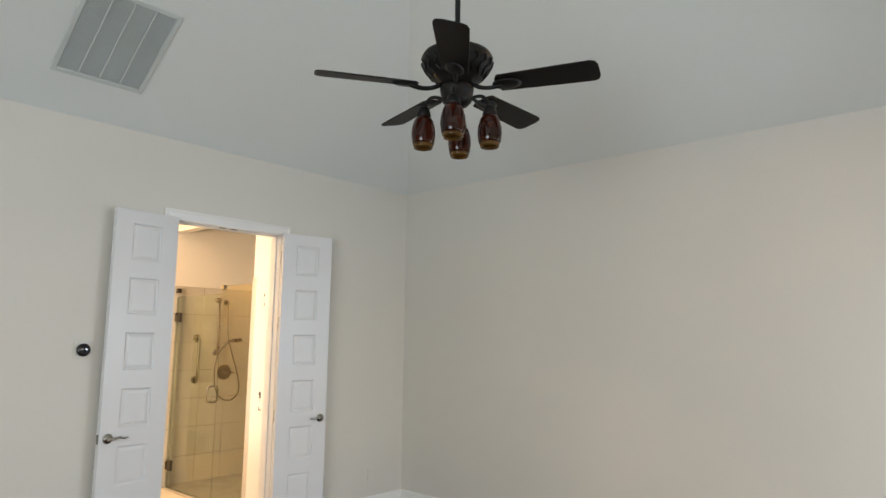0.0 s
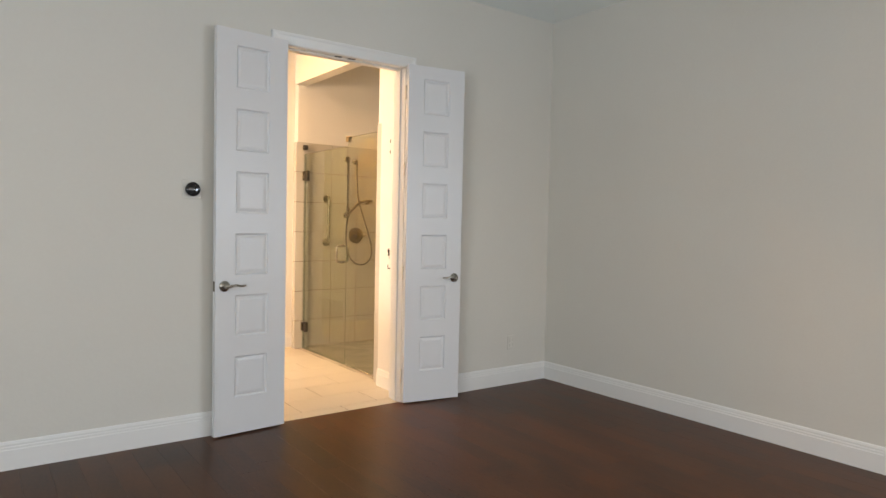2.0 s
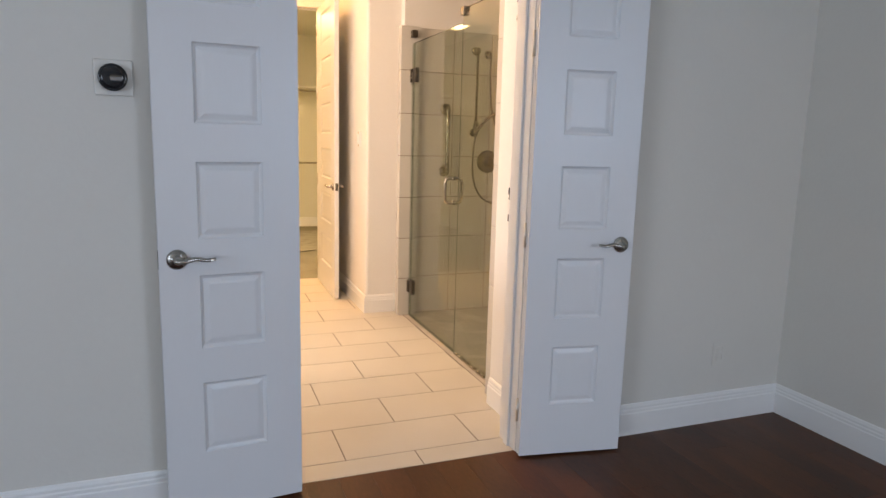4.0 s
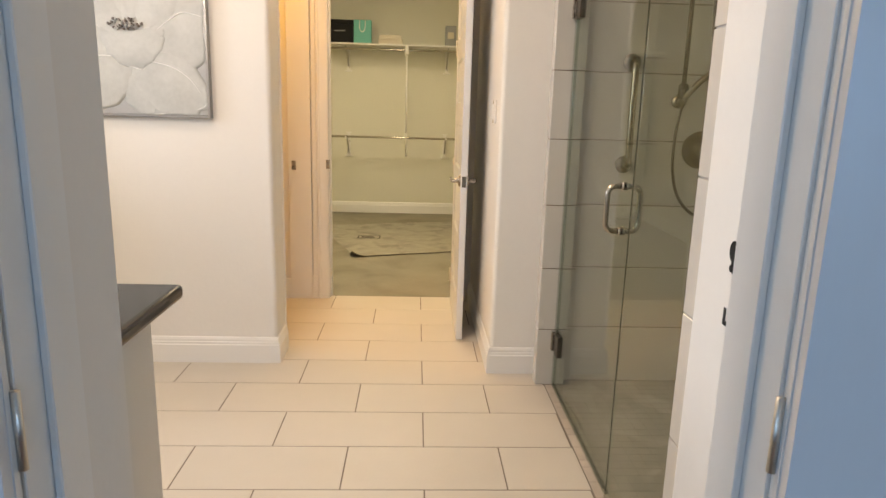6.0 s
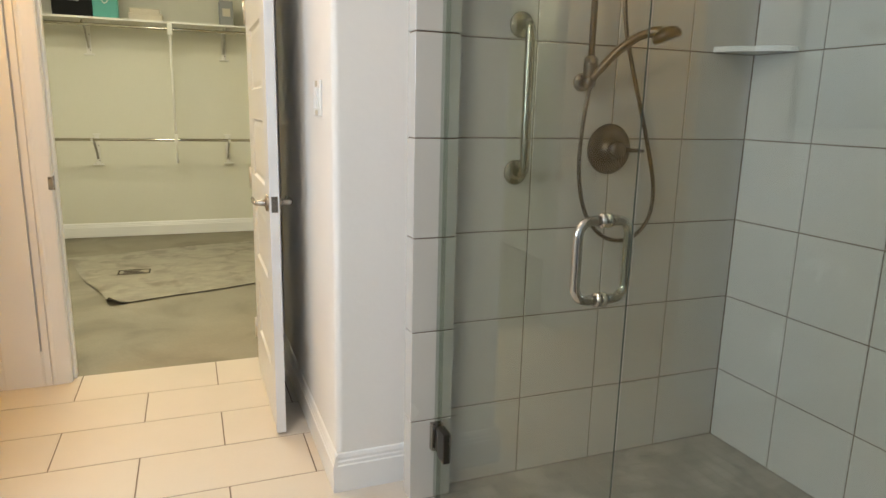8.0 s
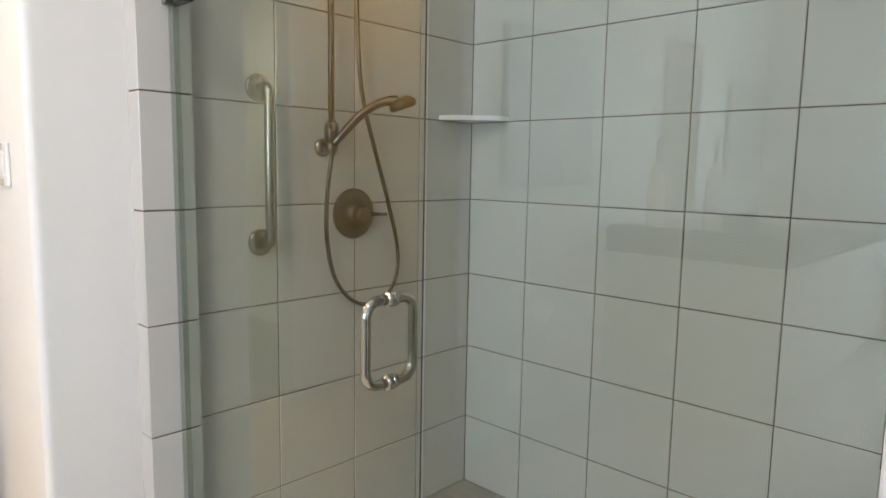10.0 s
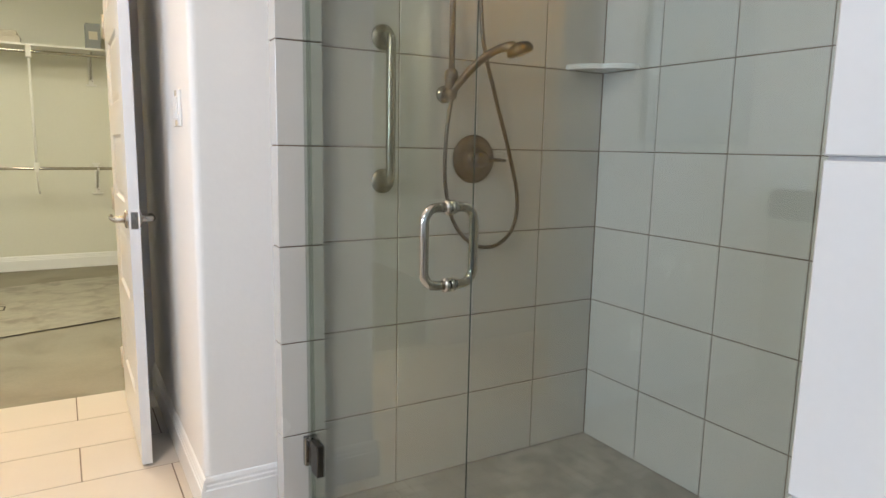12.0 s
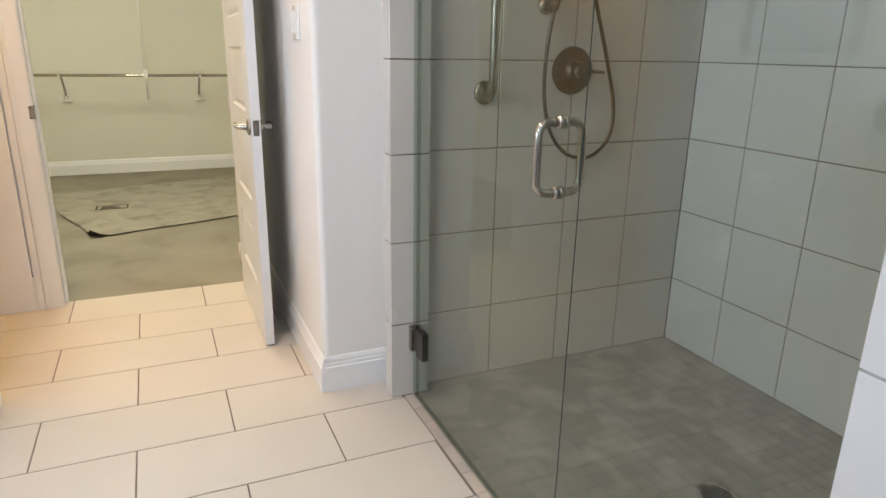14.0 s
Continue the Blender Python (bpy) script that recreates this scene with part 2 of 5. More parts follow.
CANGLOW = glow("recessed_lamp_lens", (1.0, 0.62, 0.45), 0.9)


# ---- mesh helpers ----
ORIGIN = {}


def mesh_of(name, bm, material, smooth=False):
    bmesh.ops.recalc_face_normals(bm, faces=bm.faces[:])
    me = bpy.data.meshes.new(name)
    bm.to_mesh(me)
    bm.free()
    me.materials.append(material)
    if smooth:
        for p in me.polygons:
            p.use_smooth = True
    return me


def thing(name, base, label, category, group="", kind=""):
    """An empty at a thing's base. base: a place, or a whole pose for parts in local coordinates."""
    ob = new(name)
    ob.empty_display_size = 0.1
    if isinstance(base, Matrix):
        ob.matrix_basis, ORIGIN[ob] = base, Vector((0, 0, 0))
    else:
        ob.location, ORIGIN[ob] = base, Vector(base)
    return tagged(ob, label, category, group, kind)


def part(name, bm, material, parent, label="", smooth=False, kind=""):
    """One bmesh as one mesh object under a thing or a part."""
    o = ORIGIN[parent]
    bmesh.ops.translate(bm, verts=bm.verts[:], vec=-o)
    ob = new(name, mesh_of(name, bm, material, smooth))
    ob.parent = parent
    ORIGIN[ob] = o
    return tagged(ob, label, kind=kind)


def solo(name, bm, material, label, category, kind="", group="", smooth=False):
    """A thing that is one mesh, in world coordinates."""
    ob = new(name, mesh_of(name, bm, material, smooth))
    ORIGIN[ob] = Vector((0, 0, 0))
    return tagged(ob, label, category, group, kind)


def bx(bm, x0, x1, y0, y1, z0, z1, bev=0.0, seg=1):
    """Adds a box to bm, its edges rounded by bev."""
    g = bmesh.ops.create_cube(bm, size=1)
    vs = g["verts"]
    for v in vs:
        v.co = ((x0 + x1) / 2 + v.co.x * (x1 - x0), (y0 + y1) / 2 + v.co.y * (y1 - y0), (z0 + z1) / 2 + v.co.z * (z1 - z0))
    if bev:
        es = list({e for v in vs for e in v.link_edges})
        bmesh.ops.bevel(bm, geom=es, offset=bev, segments=seg, affect="EDGES", profile=0.5)
    return bm


def box(x0, x1, y0, y1, z0, z1, bev=0.0, seg=1):
    return bx(bmesh.new(), x0, x1, y0, y1, z0, z1, bev, seg)


def bullnose(bm, corners, radius=0.022, seg=5):
    """Rounds the upright edges of bm that stand at the given (x, y)."""
    es = [e for e in bm.edges if all(any(abs(v.co.x - x) < 1e-4 and abs(v.co.y - y) < 1e-4 for x, y in corners) for v in e.verts) and abs(e.verts[0].co.z - e.verts[1].co.z) > 0.1]
    bmesh.ops.bevel(bm, geom=es, offset=radius, segments=seg, affect="EDGES", profile=0.5)
    return bm


def curve_points(pts, steps=6):
    """Catmull-Rom through the points."""
    p = [Vector(a) for a in pts]
    p = [2 * p[0] - p[1]] + p + [2 * p[-1] - p[-2]]
    out = []
    for i in range(1, len(p) - 2):
        for s in range(steps):
            t = s / steps
            out.append(0.5 * ((2 * p[i]) + (p[i + 1] - p[i - 1]) * t + (2 * p[i - 1] - 5 * p[i] + 4 * p[i + 1] - p[i + 2]) * t * t + (3 * p[i] - p[i - 1] - 3 * p[i + 1] + p[i + 2]) * t**3))
    return out + [p[-2]]


def tube(bm, pts, r, n=12, closed=False, flat=1.0):
    """A round tube along points; r may be a list of radii, one a point."""
    pts = [Vector(a) for a in pts]
    count = len(pts)
    rings, side = [], None
    for i, p in enumerate(pts):
        a = pts[i - 1] if (i or closed) else pts[0]
        b = pts[(i + 1) % count] if (i < count - 1 or closed) else pts[-1]
        d = (b - a).normalized()
        if side is None:
            side = d.orthogonal().normalized()
        side = (side - d * side.dot(d)).normalized()
        up = d.cross(side)
        rad = r[i] if isinstance(r, (list, tuple)) else r
        rings.append([bm.verts.new(p + rad * (math.cos(2 * math.pi * k / n) * side + flat * math.sin(2 * math.pi * k / n) * up)) for k in range(n)])
    pairs = list(zip(rings, rings[1:])) + ([(rings[-1], rings[0])] if closed else [])
    for a, b in pairs:
        for k in range(n):
            bm.faces.new((a[k], a[(k + 1) % n], b[(k + 1) % n], b[k]))
    if not closed:
        bm.faces.new(rings[0][::-1])
        bm.faces.new(rings[-1])
    return bm


def lathe(bm, profile, m=None, n=24):
    """Turns a profile of (radius, height) about z, then moves it by m."""
    rings = []
    made = []
    for r, z in profile:
        ring = [bm.verts.new((max(r, 1e-4) * math.cos(2 * math.pi * k / n), max(r, 1e-4) * math.sin(2 * math.pi * k / n), z)) for k in range(n)]
        rings.append(ring)
        made += ring
    for a, b in zip(rings, rings[1:]):
        for k in range(n):
            bm.faces.new((a[k], a[(k + 1) % n], b[(k + 1) % n], b[k]))
    bm.faces.new(rings[0][::-1])
    bm.faces.new(rings[-1])
    if m is not None:
        bmesh.ops.transform(bm, matrix=m, verts=made)
    return bm


def prism(bm, profile, p0, p1, out):
    """Extrudes a profile of (distance from the wall, height) from p0 to p1; out: the way off the wall."""
    p0, p1, out = Vector(p0), Vector(p1), Vector(out)
    a = [bm.verts.new(p0 + out * d + Vector((0, 0, z))) for d, z in profile]
    b = [bm.verts.new(p1 + out * d + Vector((0, 0, z))) for d, z in profile]
    k = len(profile)
    for i in range(k):
        bm.faces.new((a[i], a[(i + 1) % k], b[(i + 1) % k], b[i]))
    bm.faces.new(a[::-1])
    bm.faces.new(b)
    return bm


def facing(x, y, z, normal):
    """A pose whose z axis points along normal and whose y axis points up (or ahead on floors)."""
    nz = Vector(normal).normalized()
    up = Vector((0, 0, 1)) if abs(nz.z) < 0.9 else Vector((0, 1, 0))
    xx = up.cross(nz).normalized()
    yy = nz.cross(xx)
    m = Matrix((xx, yy, nz)).transposed().to_4x4()
    m.translation = (x, y, z)
    return m


PIECES = {}


def piece_mesh(name, w, h, t, material, chamfer=0.0015):
    """A shared tile or board: w by h, top face at z = 0, with a chamfered rim."""
    key = (name, round(w, 4), round(h, 4), material.name)
    if key not in PIECES:
        bm = bmesh.new()
        c = chamfer
        lo = [bm.verts.new((sx * w / 2, sy * h / 2, -t)) for sx, sy in ((-1, -1), (1, -1), (1, 1), (-1, 1))]
        mid = [bm.verts.new((sx * w / 2, sy * h / 2, -c)) for sx, sy in ((-1, -1), (1, -1), (1, 1), (-1, 1))]
        top = [bm.verts.new((sx * (w / 2 - c), sy * (h / 2 - c), 0)) for sx, sy in ((-1, -1), (1, -1), (1, 1), (-1, 1))]
        for a, b in ((lo, mid), (mid, top)):
            for k in range(4):
                bm.faces.new((a[k], a[(k + 1) % 4], b[(k + 1) % 4], b[k]))
        bm.faces.new(top)
        PIECES[key] = mesh_of(name, bm, material)
    return PIECES[key]


def lay(name, parent, m, w, h, t, material, chamfer=0.0015):
    ob = new(name, piece_mesh(name, w, h, t, material, chamfer))
    ob.parent = parent
    ob.matrix_basis = Matrix.Translation(-ORIGIN[parent]) @ m
    return ob


# ---- structure ----
WALL_Y = -2.245      # bedroom face of the wall with the double door
BATH_Y = -2.09       # its bathroom face
DOOR_L, DOOR_R, DOOR_H = -0.222, 0.708, 2.432
RIGHT_X = 2.185      # bedroom's side wall, and the far wall of the shower
EAVE, PITCH, INSET = 3.03, 0.68, 2.2
BED_X0, BED_Y0 = -5.2, -9.0
SH_FRONT, SH_FAR, SH_NEAR = 0.867, 0.065, -1.60
GLASS_X = 0.945
JAMB_Y, JAMB_X = 0.01, 1.0   # tiled return that carries the glass door
TILE_TOP = 2.118
BATH_X0, BATH_CEIL = -4.3, 3.05
HALL_Y = 1.44        # wall with the closet door
CL_X0, CL_X1, CL_Y1, CL_CEIL = -1.25, 1.55, 5.19, 2.75


def structure(name, bm, material, label, smooth=False):
    return solo(name, bm, material, label, "", "structure", smooth=smooth)


def holed_wall_x(x0, x1, y0, y1, z1, gaps):
    """A wall along x with gaps (left, right, bottom, top)."""
    bm = bmesh.new()
    at = x0
    for a, b, lo, hi in gaps:
        bx(bm, at, a, y0, y1, 0, z1)
        if lo > 0:
            bx(bm, a, b, y0, y1, 0, lo)
        if hi < z1:
            bx(bm, a, b, y0, y1, hi, z1)
        at = b
    return bx(bm, at, x1, y0, y1, 0, z1)


MIDW = (WALL_Y + BATH_Y) / 2
structure("wall_door_bedroom_side", holed_wall_x(BED_X0 - 0.1, RIGHT_X + 0.12, WALL_Y, MIDW, 3.2, [(DOOR_L - 0.02, DOOR_R + 0.02, 0, DOOR_H + 0.02)]), GREIGE, "greige painted bedroom wall around a double doorway")
structure("wall_door_bath_side", holed_wall_x(BATH_X0 - 0.1, SH_FRONT + 1.4, MIDW, BATH_Y, 3.2, [(DOOR_L - 0.02, DOOR_R + 0.02, 0, DOOR_H + 0.02)]), BATHWALL, "warm white bathroom side of the doorway wall")
structure("wall_bedroom_right", box(RIGHT_X, RIGHT_X + 0.12, -6.7, WALL_Y, 0, 3.2), GREIGE, "plain greige bedroom side wall")
bm = bmesh.new()
for y0, y1, z0, z1 in ((BED_Y0 - 0.1, -8.6, 0, 3.2), (-8.6, -6.7, 0, 0.7), (-8.6, -6.7, 2.5, 3.2)):
    bx(bm, RIGHT_X, RIGHT_X + 0.12, y0, y1, z0, z1)
structure("wall_bedroom_right_window", bm, GREIGE, "greige bedroom side wall around a window")
bm = bmesh.new()
for y0, y1, z0, z1 in ((BED_Y0 - 0.1, -7.8, 0, 3.2), (-5.4, WALL_Y, 0, 3.2), (-7.8, -5.4, 0, 0.7), (-7.8, -5.4, 2.5, 3.2)):
    bx(bm, BED_X0 - 0.1, BED_X0, y0, y1, z0, z1)
structure("wall_bedroom_left", bm, GREIGE, "greige bedroom wall around a window")
structure("wall_bedroom_back", holed_wall_x(BED_X0, RIGHT_X, BED_Y0 - 0.12, BED_Y0, 3.2, [(-1.9, 1.6, 0.62, 2.5)]), GREIGE, "greige bedroom wall around a wide window")

# vaulted ceiling: four equal slopes up to a flat top
bm = bmesh.new()
ztop = EAVE + PITCH * INSET
low = [bm.verts.new((x, y, EAVE)) for x, y in ((BED_X0, BED_Y0), (RIGHT_X, BED_Y0), (RIGHT_X, WALL_Y), (BED_X0, WALL_Y))]
top = [bm.verts.new((x, y, ztop)) for x, y in ((BED_X0 + INSET, BED_Y0 + INSET), (RIGHT_X - INSET, BED_Y0 + INSET), (RIGHT_X - INSET, WALL_Y - INSET), (BED_X0 + INSET, WALL_Y - INSET))]
low2 = [bm.verts.new(v.co + Vector((0, 0, 0.12))) for v in low]
top2 = [bm.verts.new(v.co + Vector((0, 0, 0.12))) for v in top]
for k in range(4):
    j = (k + 1) % 4
    bm.faces.new((low[k], low[j], top[j], top[k]))
    bm.faces.new((low2[k], low2[j], top2[j], top2[k]))
    bm.faces.new((low[k], low[j], low2[j], low2[k]))
bm.faces.new(top)
bm.faces.new(top2)
structure("ceiling_bedroom", bm, CEIL, "vaulted grey-white painted bedroom ceiling")

# bathroom walls
bm = bullnose(box(BATH_X0, -0.455, 0.265, 0.395, 0, BATH_CEIL), [(-0.455, 0.265)])
structure("wall_bath_picture", bm, BATHWALL, "warm white bathroom wall with a rounded corner")
structure("wall_toilet_room", bx(box(-0.58, -0.455, 0.396, 0.48, 0, BATH_CEIL), -0.58, -0.455, 0.48, HALL_Y, 2.44, BATH_CEIL), BATHWALL, "warm white wall over the toilet room doorway")
structure("wall_toilet_room_end", box(-2.2, -2.1, 0.395, HALL_Y, 0, BATH_CEIL), BATHWALL, "plain end wall of the toilet room")
structure("wall_closet_front", holed_wall_x(BATH_X0, 2.3, HALL_Y, HALL_Y + 0.12, 3.2, [(-0.355, 0.55, 0, 2.46)]), BATHWALL, "warm white wall around the closet doorway")
bm = bullnose(box(0.645, 2.3, 0.157, HALL_Y, 0, BATH_CEIL), [(0.645, 0.157)])
structure("wall_pillar", bm, BATHWALL, "white wall end with a rounded corner beside the shower")
structure("wall_shower_valve", box(0.9, 2.3, SH_FAR + 0.008, 0.157, 0, BATH_CEIL), BATHWALL, "painted shower wall above the tiling")
structure("wall_shower_long", box(RIGHT_X + 0.008, 2.3, SH_NEAR - 0.008, SH_FAR + 0.008, 0, BATH_CEIL), BATHWALL, "painted long shower wall above the tiling")
NEAR_X, NEAR_FACE = 0.865, 0.828
structure("wall_shower_near", box(NEAR_X, 2.3, BATH_Y, SH_NEAR - 0.008, 0, BATH_CEIL), BATHWALL, "white wall between doorway and shower")
structure("wall_shower_near_face", bullnose(box(NEAR_FACE, NEAR_X - 0.0005, BATH_Y, -1.69, 0, BATH_CEIL), [(NEAR_FACE, -1.69)], 0.034, 6), BATHWALL, "white wall face with a rounded corner beside the shower")
structure("wall_shower_header", box(SH_FRONT, 0.985, SH_NEAR - 0.008, SH_FAR + 0.008, 2.7, BATH_CEIL), BATHWALL, "white header over the shower opening")
bm = bmesh.new()
for y0, y1, z0, z1 in ((BATH_Y, -2.02, 0, 3.05), (-0.88, HALL_Y, 0, 3.05), (-2.02, -0.88, 0, 1.05), (-2.02, -0.88, 2.45, 3.05)):
    bx(bm, BATH_X0 - 0.12, BATH_X0, y0, y1, z0, z1)
structure("wall_bath_left", bm, BATHWALL, "warm white bathroom wall around a window")
structure("wall_vanity_end", box(-0.31, -0.224, BATH_Y, -1.96, 0, BATH_CEIL), BATHWALL, "short wall between the doorway and the vanity")
structure("ceiling_bath", box(BATH_X0 - 0.12, 2.3, BATH_Y, HALL_Y, BATH_CEIL, BATH_CEIL + 0.1), BATHWALL, "plain white bathroom ceiling")

# closet shell
structure("wall_closet_back", box(CL_X0 - 0.1, CL_X1 + 0.1, CL_Y1, CL_Y1 + 0.1, 0, CL_CEIL), CLOSETWALL, "cream painted closet back wall with scuffs")
structure("wall_closet_left", box(CL_X0 - 0.1, CL_X0, HALL_Y + 0.12, CL_Y1, 0, CL_CEIL), CLOSETWALL, "cream painted closet side wall")
structure("wall_closet_right", box(CL_X1, CL_X1 + 0.1, HALL_Y + 0.12, CL_Y1, 0, CL_CEIL), CLOSETWALL, "cream painted closet side wall")
structure("ceiling_closet", box(CL_X0 - 0.1, CL_X1 + 0.1, HALL_Y + 0.12, CL_Y1 + 0.1, CL_CEIL, CL_CEIL + 0.08), CLOSETWALL, "plain closet ceiling")

# floors
wood = structure("floor_bedroom", box(BED_X0 - 0.1, RIGHT_X + 0.1, BED_Y0 - 0.1, -2.232, -0.1, -0.003), UNDER, "dark stained wooden plank floor")
tiled = structure("floor_bath", box(BATH_X0 - 0.1, 0.905, -2.23, 1.5, -0.1, -0.002), GROUT, "cream porcelain tile floor in running bond")
showerpan = structure("floor_shower", box(0.905, RIGHT_X + 0.01, SH_NEAR - 0.01, SH_FAR + 0.01, -0.1, -0.0009), MOSGROUT, "taupe stone mosaic shower floor")
structure("floor_closet", box(CL_X0 - 0.1, CL_X1 + 0.1, 1.503, CL_Y1 + 0.1, -0.1, -0.004), CONCRETE, "bare stained concrete closet floor")
structure("ground", box(-60, 60, -70, 50, -0.4, -0.12), CONCRETE, "flat ground under the house")

# baseboards
BASE = [(0, 0), (0.016, 0), (0.016, 0.096), (0.0125, 0.1), (0.0125, 0.11), (0.0095, 0.115), (0.0095, 0.124), (0.005, 0.135), (0, 0.138)]
BASEBIG = [(d, z * 1.07) for d, z in BASE]


def baseboard(p0, p1, out, prof=BASE):
    structure("baseboard", prism(bmesh.new(), prof, (*p0, 0), (*p1, 0), (*out, 0)), TRIM, "white moulded wooden baseboard")


baseboard((BED_X0, WALL_Y), (DOOR_L - 0.09, WALL_Y), (0, -1), BASEBIG)
baseboard((DOOR_R + 0.09, WALL_Y), (RIGHT_X, WALL_Y), (0, -1), BASEBIG)
baseboard((RIGHT_X, WALL_Y - 0.002), (RIGHT_X, BED_Y0), (-1, 0), BASEBIG)
baseboard((BED_X0, WALL_Y), (BED_X0, BED_Y0), (1, 0), BASEBIG)
baseboard((BED_X0, BED_Y0), (RIGHT_X, BED_Y0), (0, 1), BASEBIG)
baseboard((-1.75, 0.265), (-0.447, 0.265), (0, -1))
baseboard((-0.455, 0.25), (-0.455, 0.48), (1, 0))
baseboard((-2.1, HALL_Y), (-0.6, HALL_Y), (0, -1))
baseboard((0.637, 0.157), (0.899, 0.157), (0, -1))
baseboard((0.645, 0.142), (0.645, HALL_Y), (-1, 0))
baseboard((NEAR_FACE, -1.72), (NEAR_FACE, BATH_Y), (-1, 0))
baseboard((CL_X0, CL_Y1), (CL_X1, CL_Y1), (0, -1))
baseboard((CL_X0, HALL_Y + 0.12), (CL_X0, CL_Y1), (1, 0))
baseboard((CL_X1, HALL_Y + 0.12), (CL_X1, CL_Y1), (-1, 0))


# door frames
def door_frame(name, x0, x1, y0, y1, h, label, faces):
    """Jamb boards, stops and moulded casing of an opening along x. faces: the y of each cased wall face and its way out."""
    fr = thing(name, ((x0 + x1) / 2, (y0 + y1) / 2, 0), label, "door frame", kind="structure")
    part("jamb", box(x0 - 0.02, x0, y0, y1, 0, h + 0.02, 0.0015), TRIM, fr)
    part("jamb", box(x1, x1 + 0.02, y0, y1, 0, h + 0.02, 0.0015), TRIM, fr)
    part("head", box(x0, x1, y0, y1, h, h + 0.02, 0.0015), TRIM, fr)
    ys = (y0 + y1) / 2
    part("stop", box(x0, x0 + 0.011, ys - 0.02, ys + 0.02, 0, h, 0.002), TRIM, fr)
    part("stop", box(x1 - 0.011, x1, ys - 0.02, ys + 0.02, 0, h, 0.002), TRIM, fr)
    part("stop", box(x0 + 0.011, x1 - 0.011, ys - 0.02, ys + 0.02, h - 0.011, h, 0.002), TRIM, fr)
    cas = [(0.005, 0.009), (0.03, 0.012), (0.055, 0.016), (0.062, 0.02), (0.075, 0.02), (0.079, 0.014), (0.079, 0.0), (0.005, 0.0)]
    for y, o in faces:
        for x, s in ((x0, -1), (x1, 1)):
            bm = bmesh.new()
            a = [bm.verts.new((x + s * u, y + o * t, 0)) for u, t in cas]
            b = [bm.verts.new((x + s * u, y + o * t, h + u)) for u, t in cas]
            for i in range(len(cas)):
                j = (i + 1) % len(cas)
                bm.faces.new((a[i], a[j], b[j], b[i]))
            bm.faces.new(a)
            bm.faces.new(b)
            part("casing", bm, TRIM, fr)
        bm = bmesh.new()
        a = [bm.verts.new((x0 - u, y + o * t, h + u)) for u, t in cas]
        b = [bm.verts.new((x1 + u, y + o * t, h + u)) for u, t in cas]
        for i in range(len(cas)):
            j = (i + 1) % len(cas)
            bm.faces.new((a[i], a[j], b[j], b[i]))
        bm.faces.new(a)
        bm.faces.new(b)
        part("casing", bm, TRIM, fr)
    return fr


f1 = door_frame("door_frame_1", DOOR_L, DOOR_R, WALL_Y + 0.001, BATH_Y - 0.001, DOOR_H, "white moulded casing round the double doorway", [(WALL_Y, -1), (BATH_Y, 1)])
for x in (0.19, 0.29):
    part("catch_plate", box(x - 0.025, x + 0.025, WALL_Y + 0.03, WALL_Y + 0.055, DOOR_H - 0.003, DOOR_H), BRONZE, f1, "small dark metal catch plate")
f2 = door_frame("door_frame_2", -0.335, 0.53, HALL_Y + 0.001, HALL_Y + 0.119, 2.44, "white moulded casing round the closet doorway", [(HALL_Y, -1), (HALL_Y + 0.12, 1)])
part("strike_lip", box(-0.352, -0.3345, HALL_Y - 0.0125, HALL_Y + 0.011, 0.905, 0.962, 0.001), NICKEL, f2, "brushed nickel strike lip")
part("strike_plate", box(-0.3355, -0.3335, HALL_Y + 0.012, HALL_Y + 0.04, 0.9, 0.965), NICKEL, f2, "brushed nickel strike plate")
f3 = thing("door_frame_3", (-0.52, 0.96, 0), "white jamb of the toilet room doorway", "door frame", kind="structure")
part("jamb", box(-0.6, -0.45, HALL_Y - 0.022, HALL_Y, 0, 2.44, 0.0015), TRIM, f3)
part("joint_strip", box(-0.442, -0.4145, HALL_Y - 0.02, HALL_Y, 0, 2.44, 0.0015), TRIM, f3)
part("plinth_block", box(-0.4495, -0.4425, HALL_Y - 0.02, HALL_Y, 0, 0.17), TRIM, f3)
part("jamb", box(-0.585, -0.45, 0.48, 0.498, 0, 2.44, 0.0015), TRIM, f3)
part("head", box(-0.585, -0.45, 0.498, HALL_Y - 0.02, 2.42, 2.44, 0.0015), TRIM, f3)
part("strike_plate", box(-0.578, -0.55, HALL_Y - 0.0245, HALL_Y - 0.0215, 0.895, 0.955), NICKEL, f3, "brushed nickel strike plate")
part("hinge", box(-0.584, -0.548, 0.496, 0.4995, 1.73, 1.83), NICKEL, f3, "brushed nickel hinge leaf")


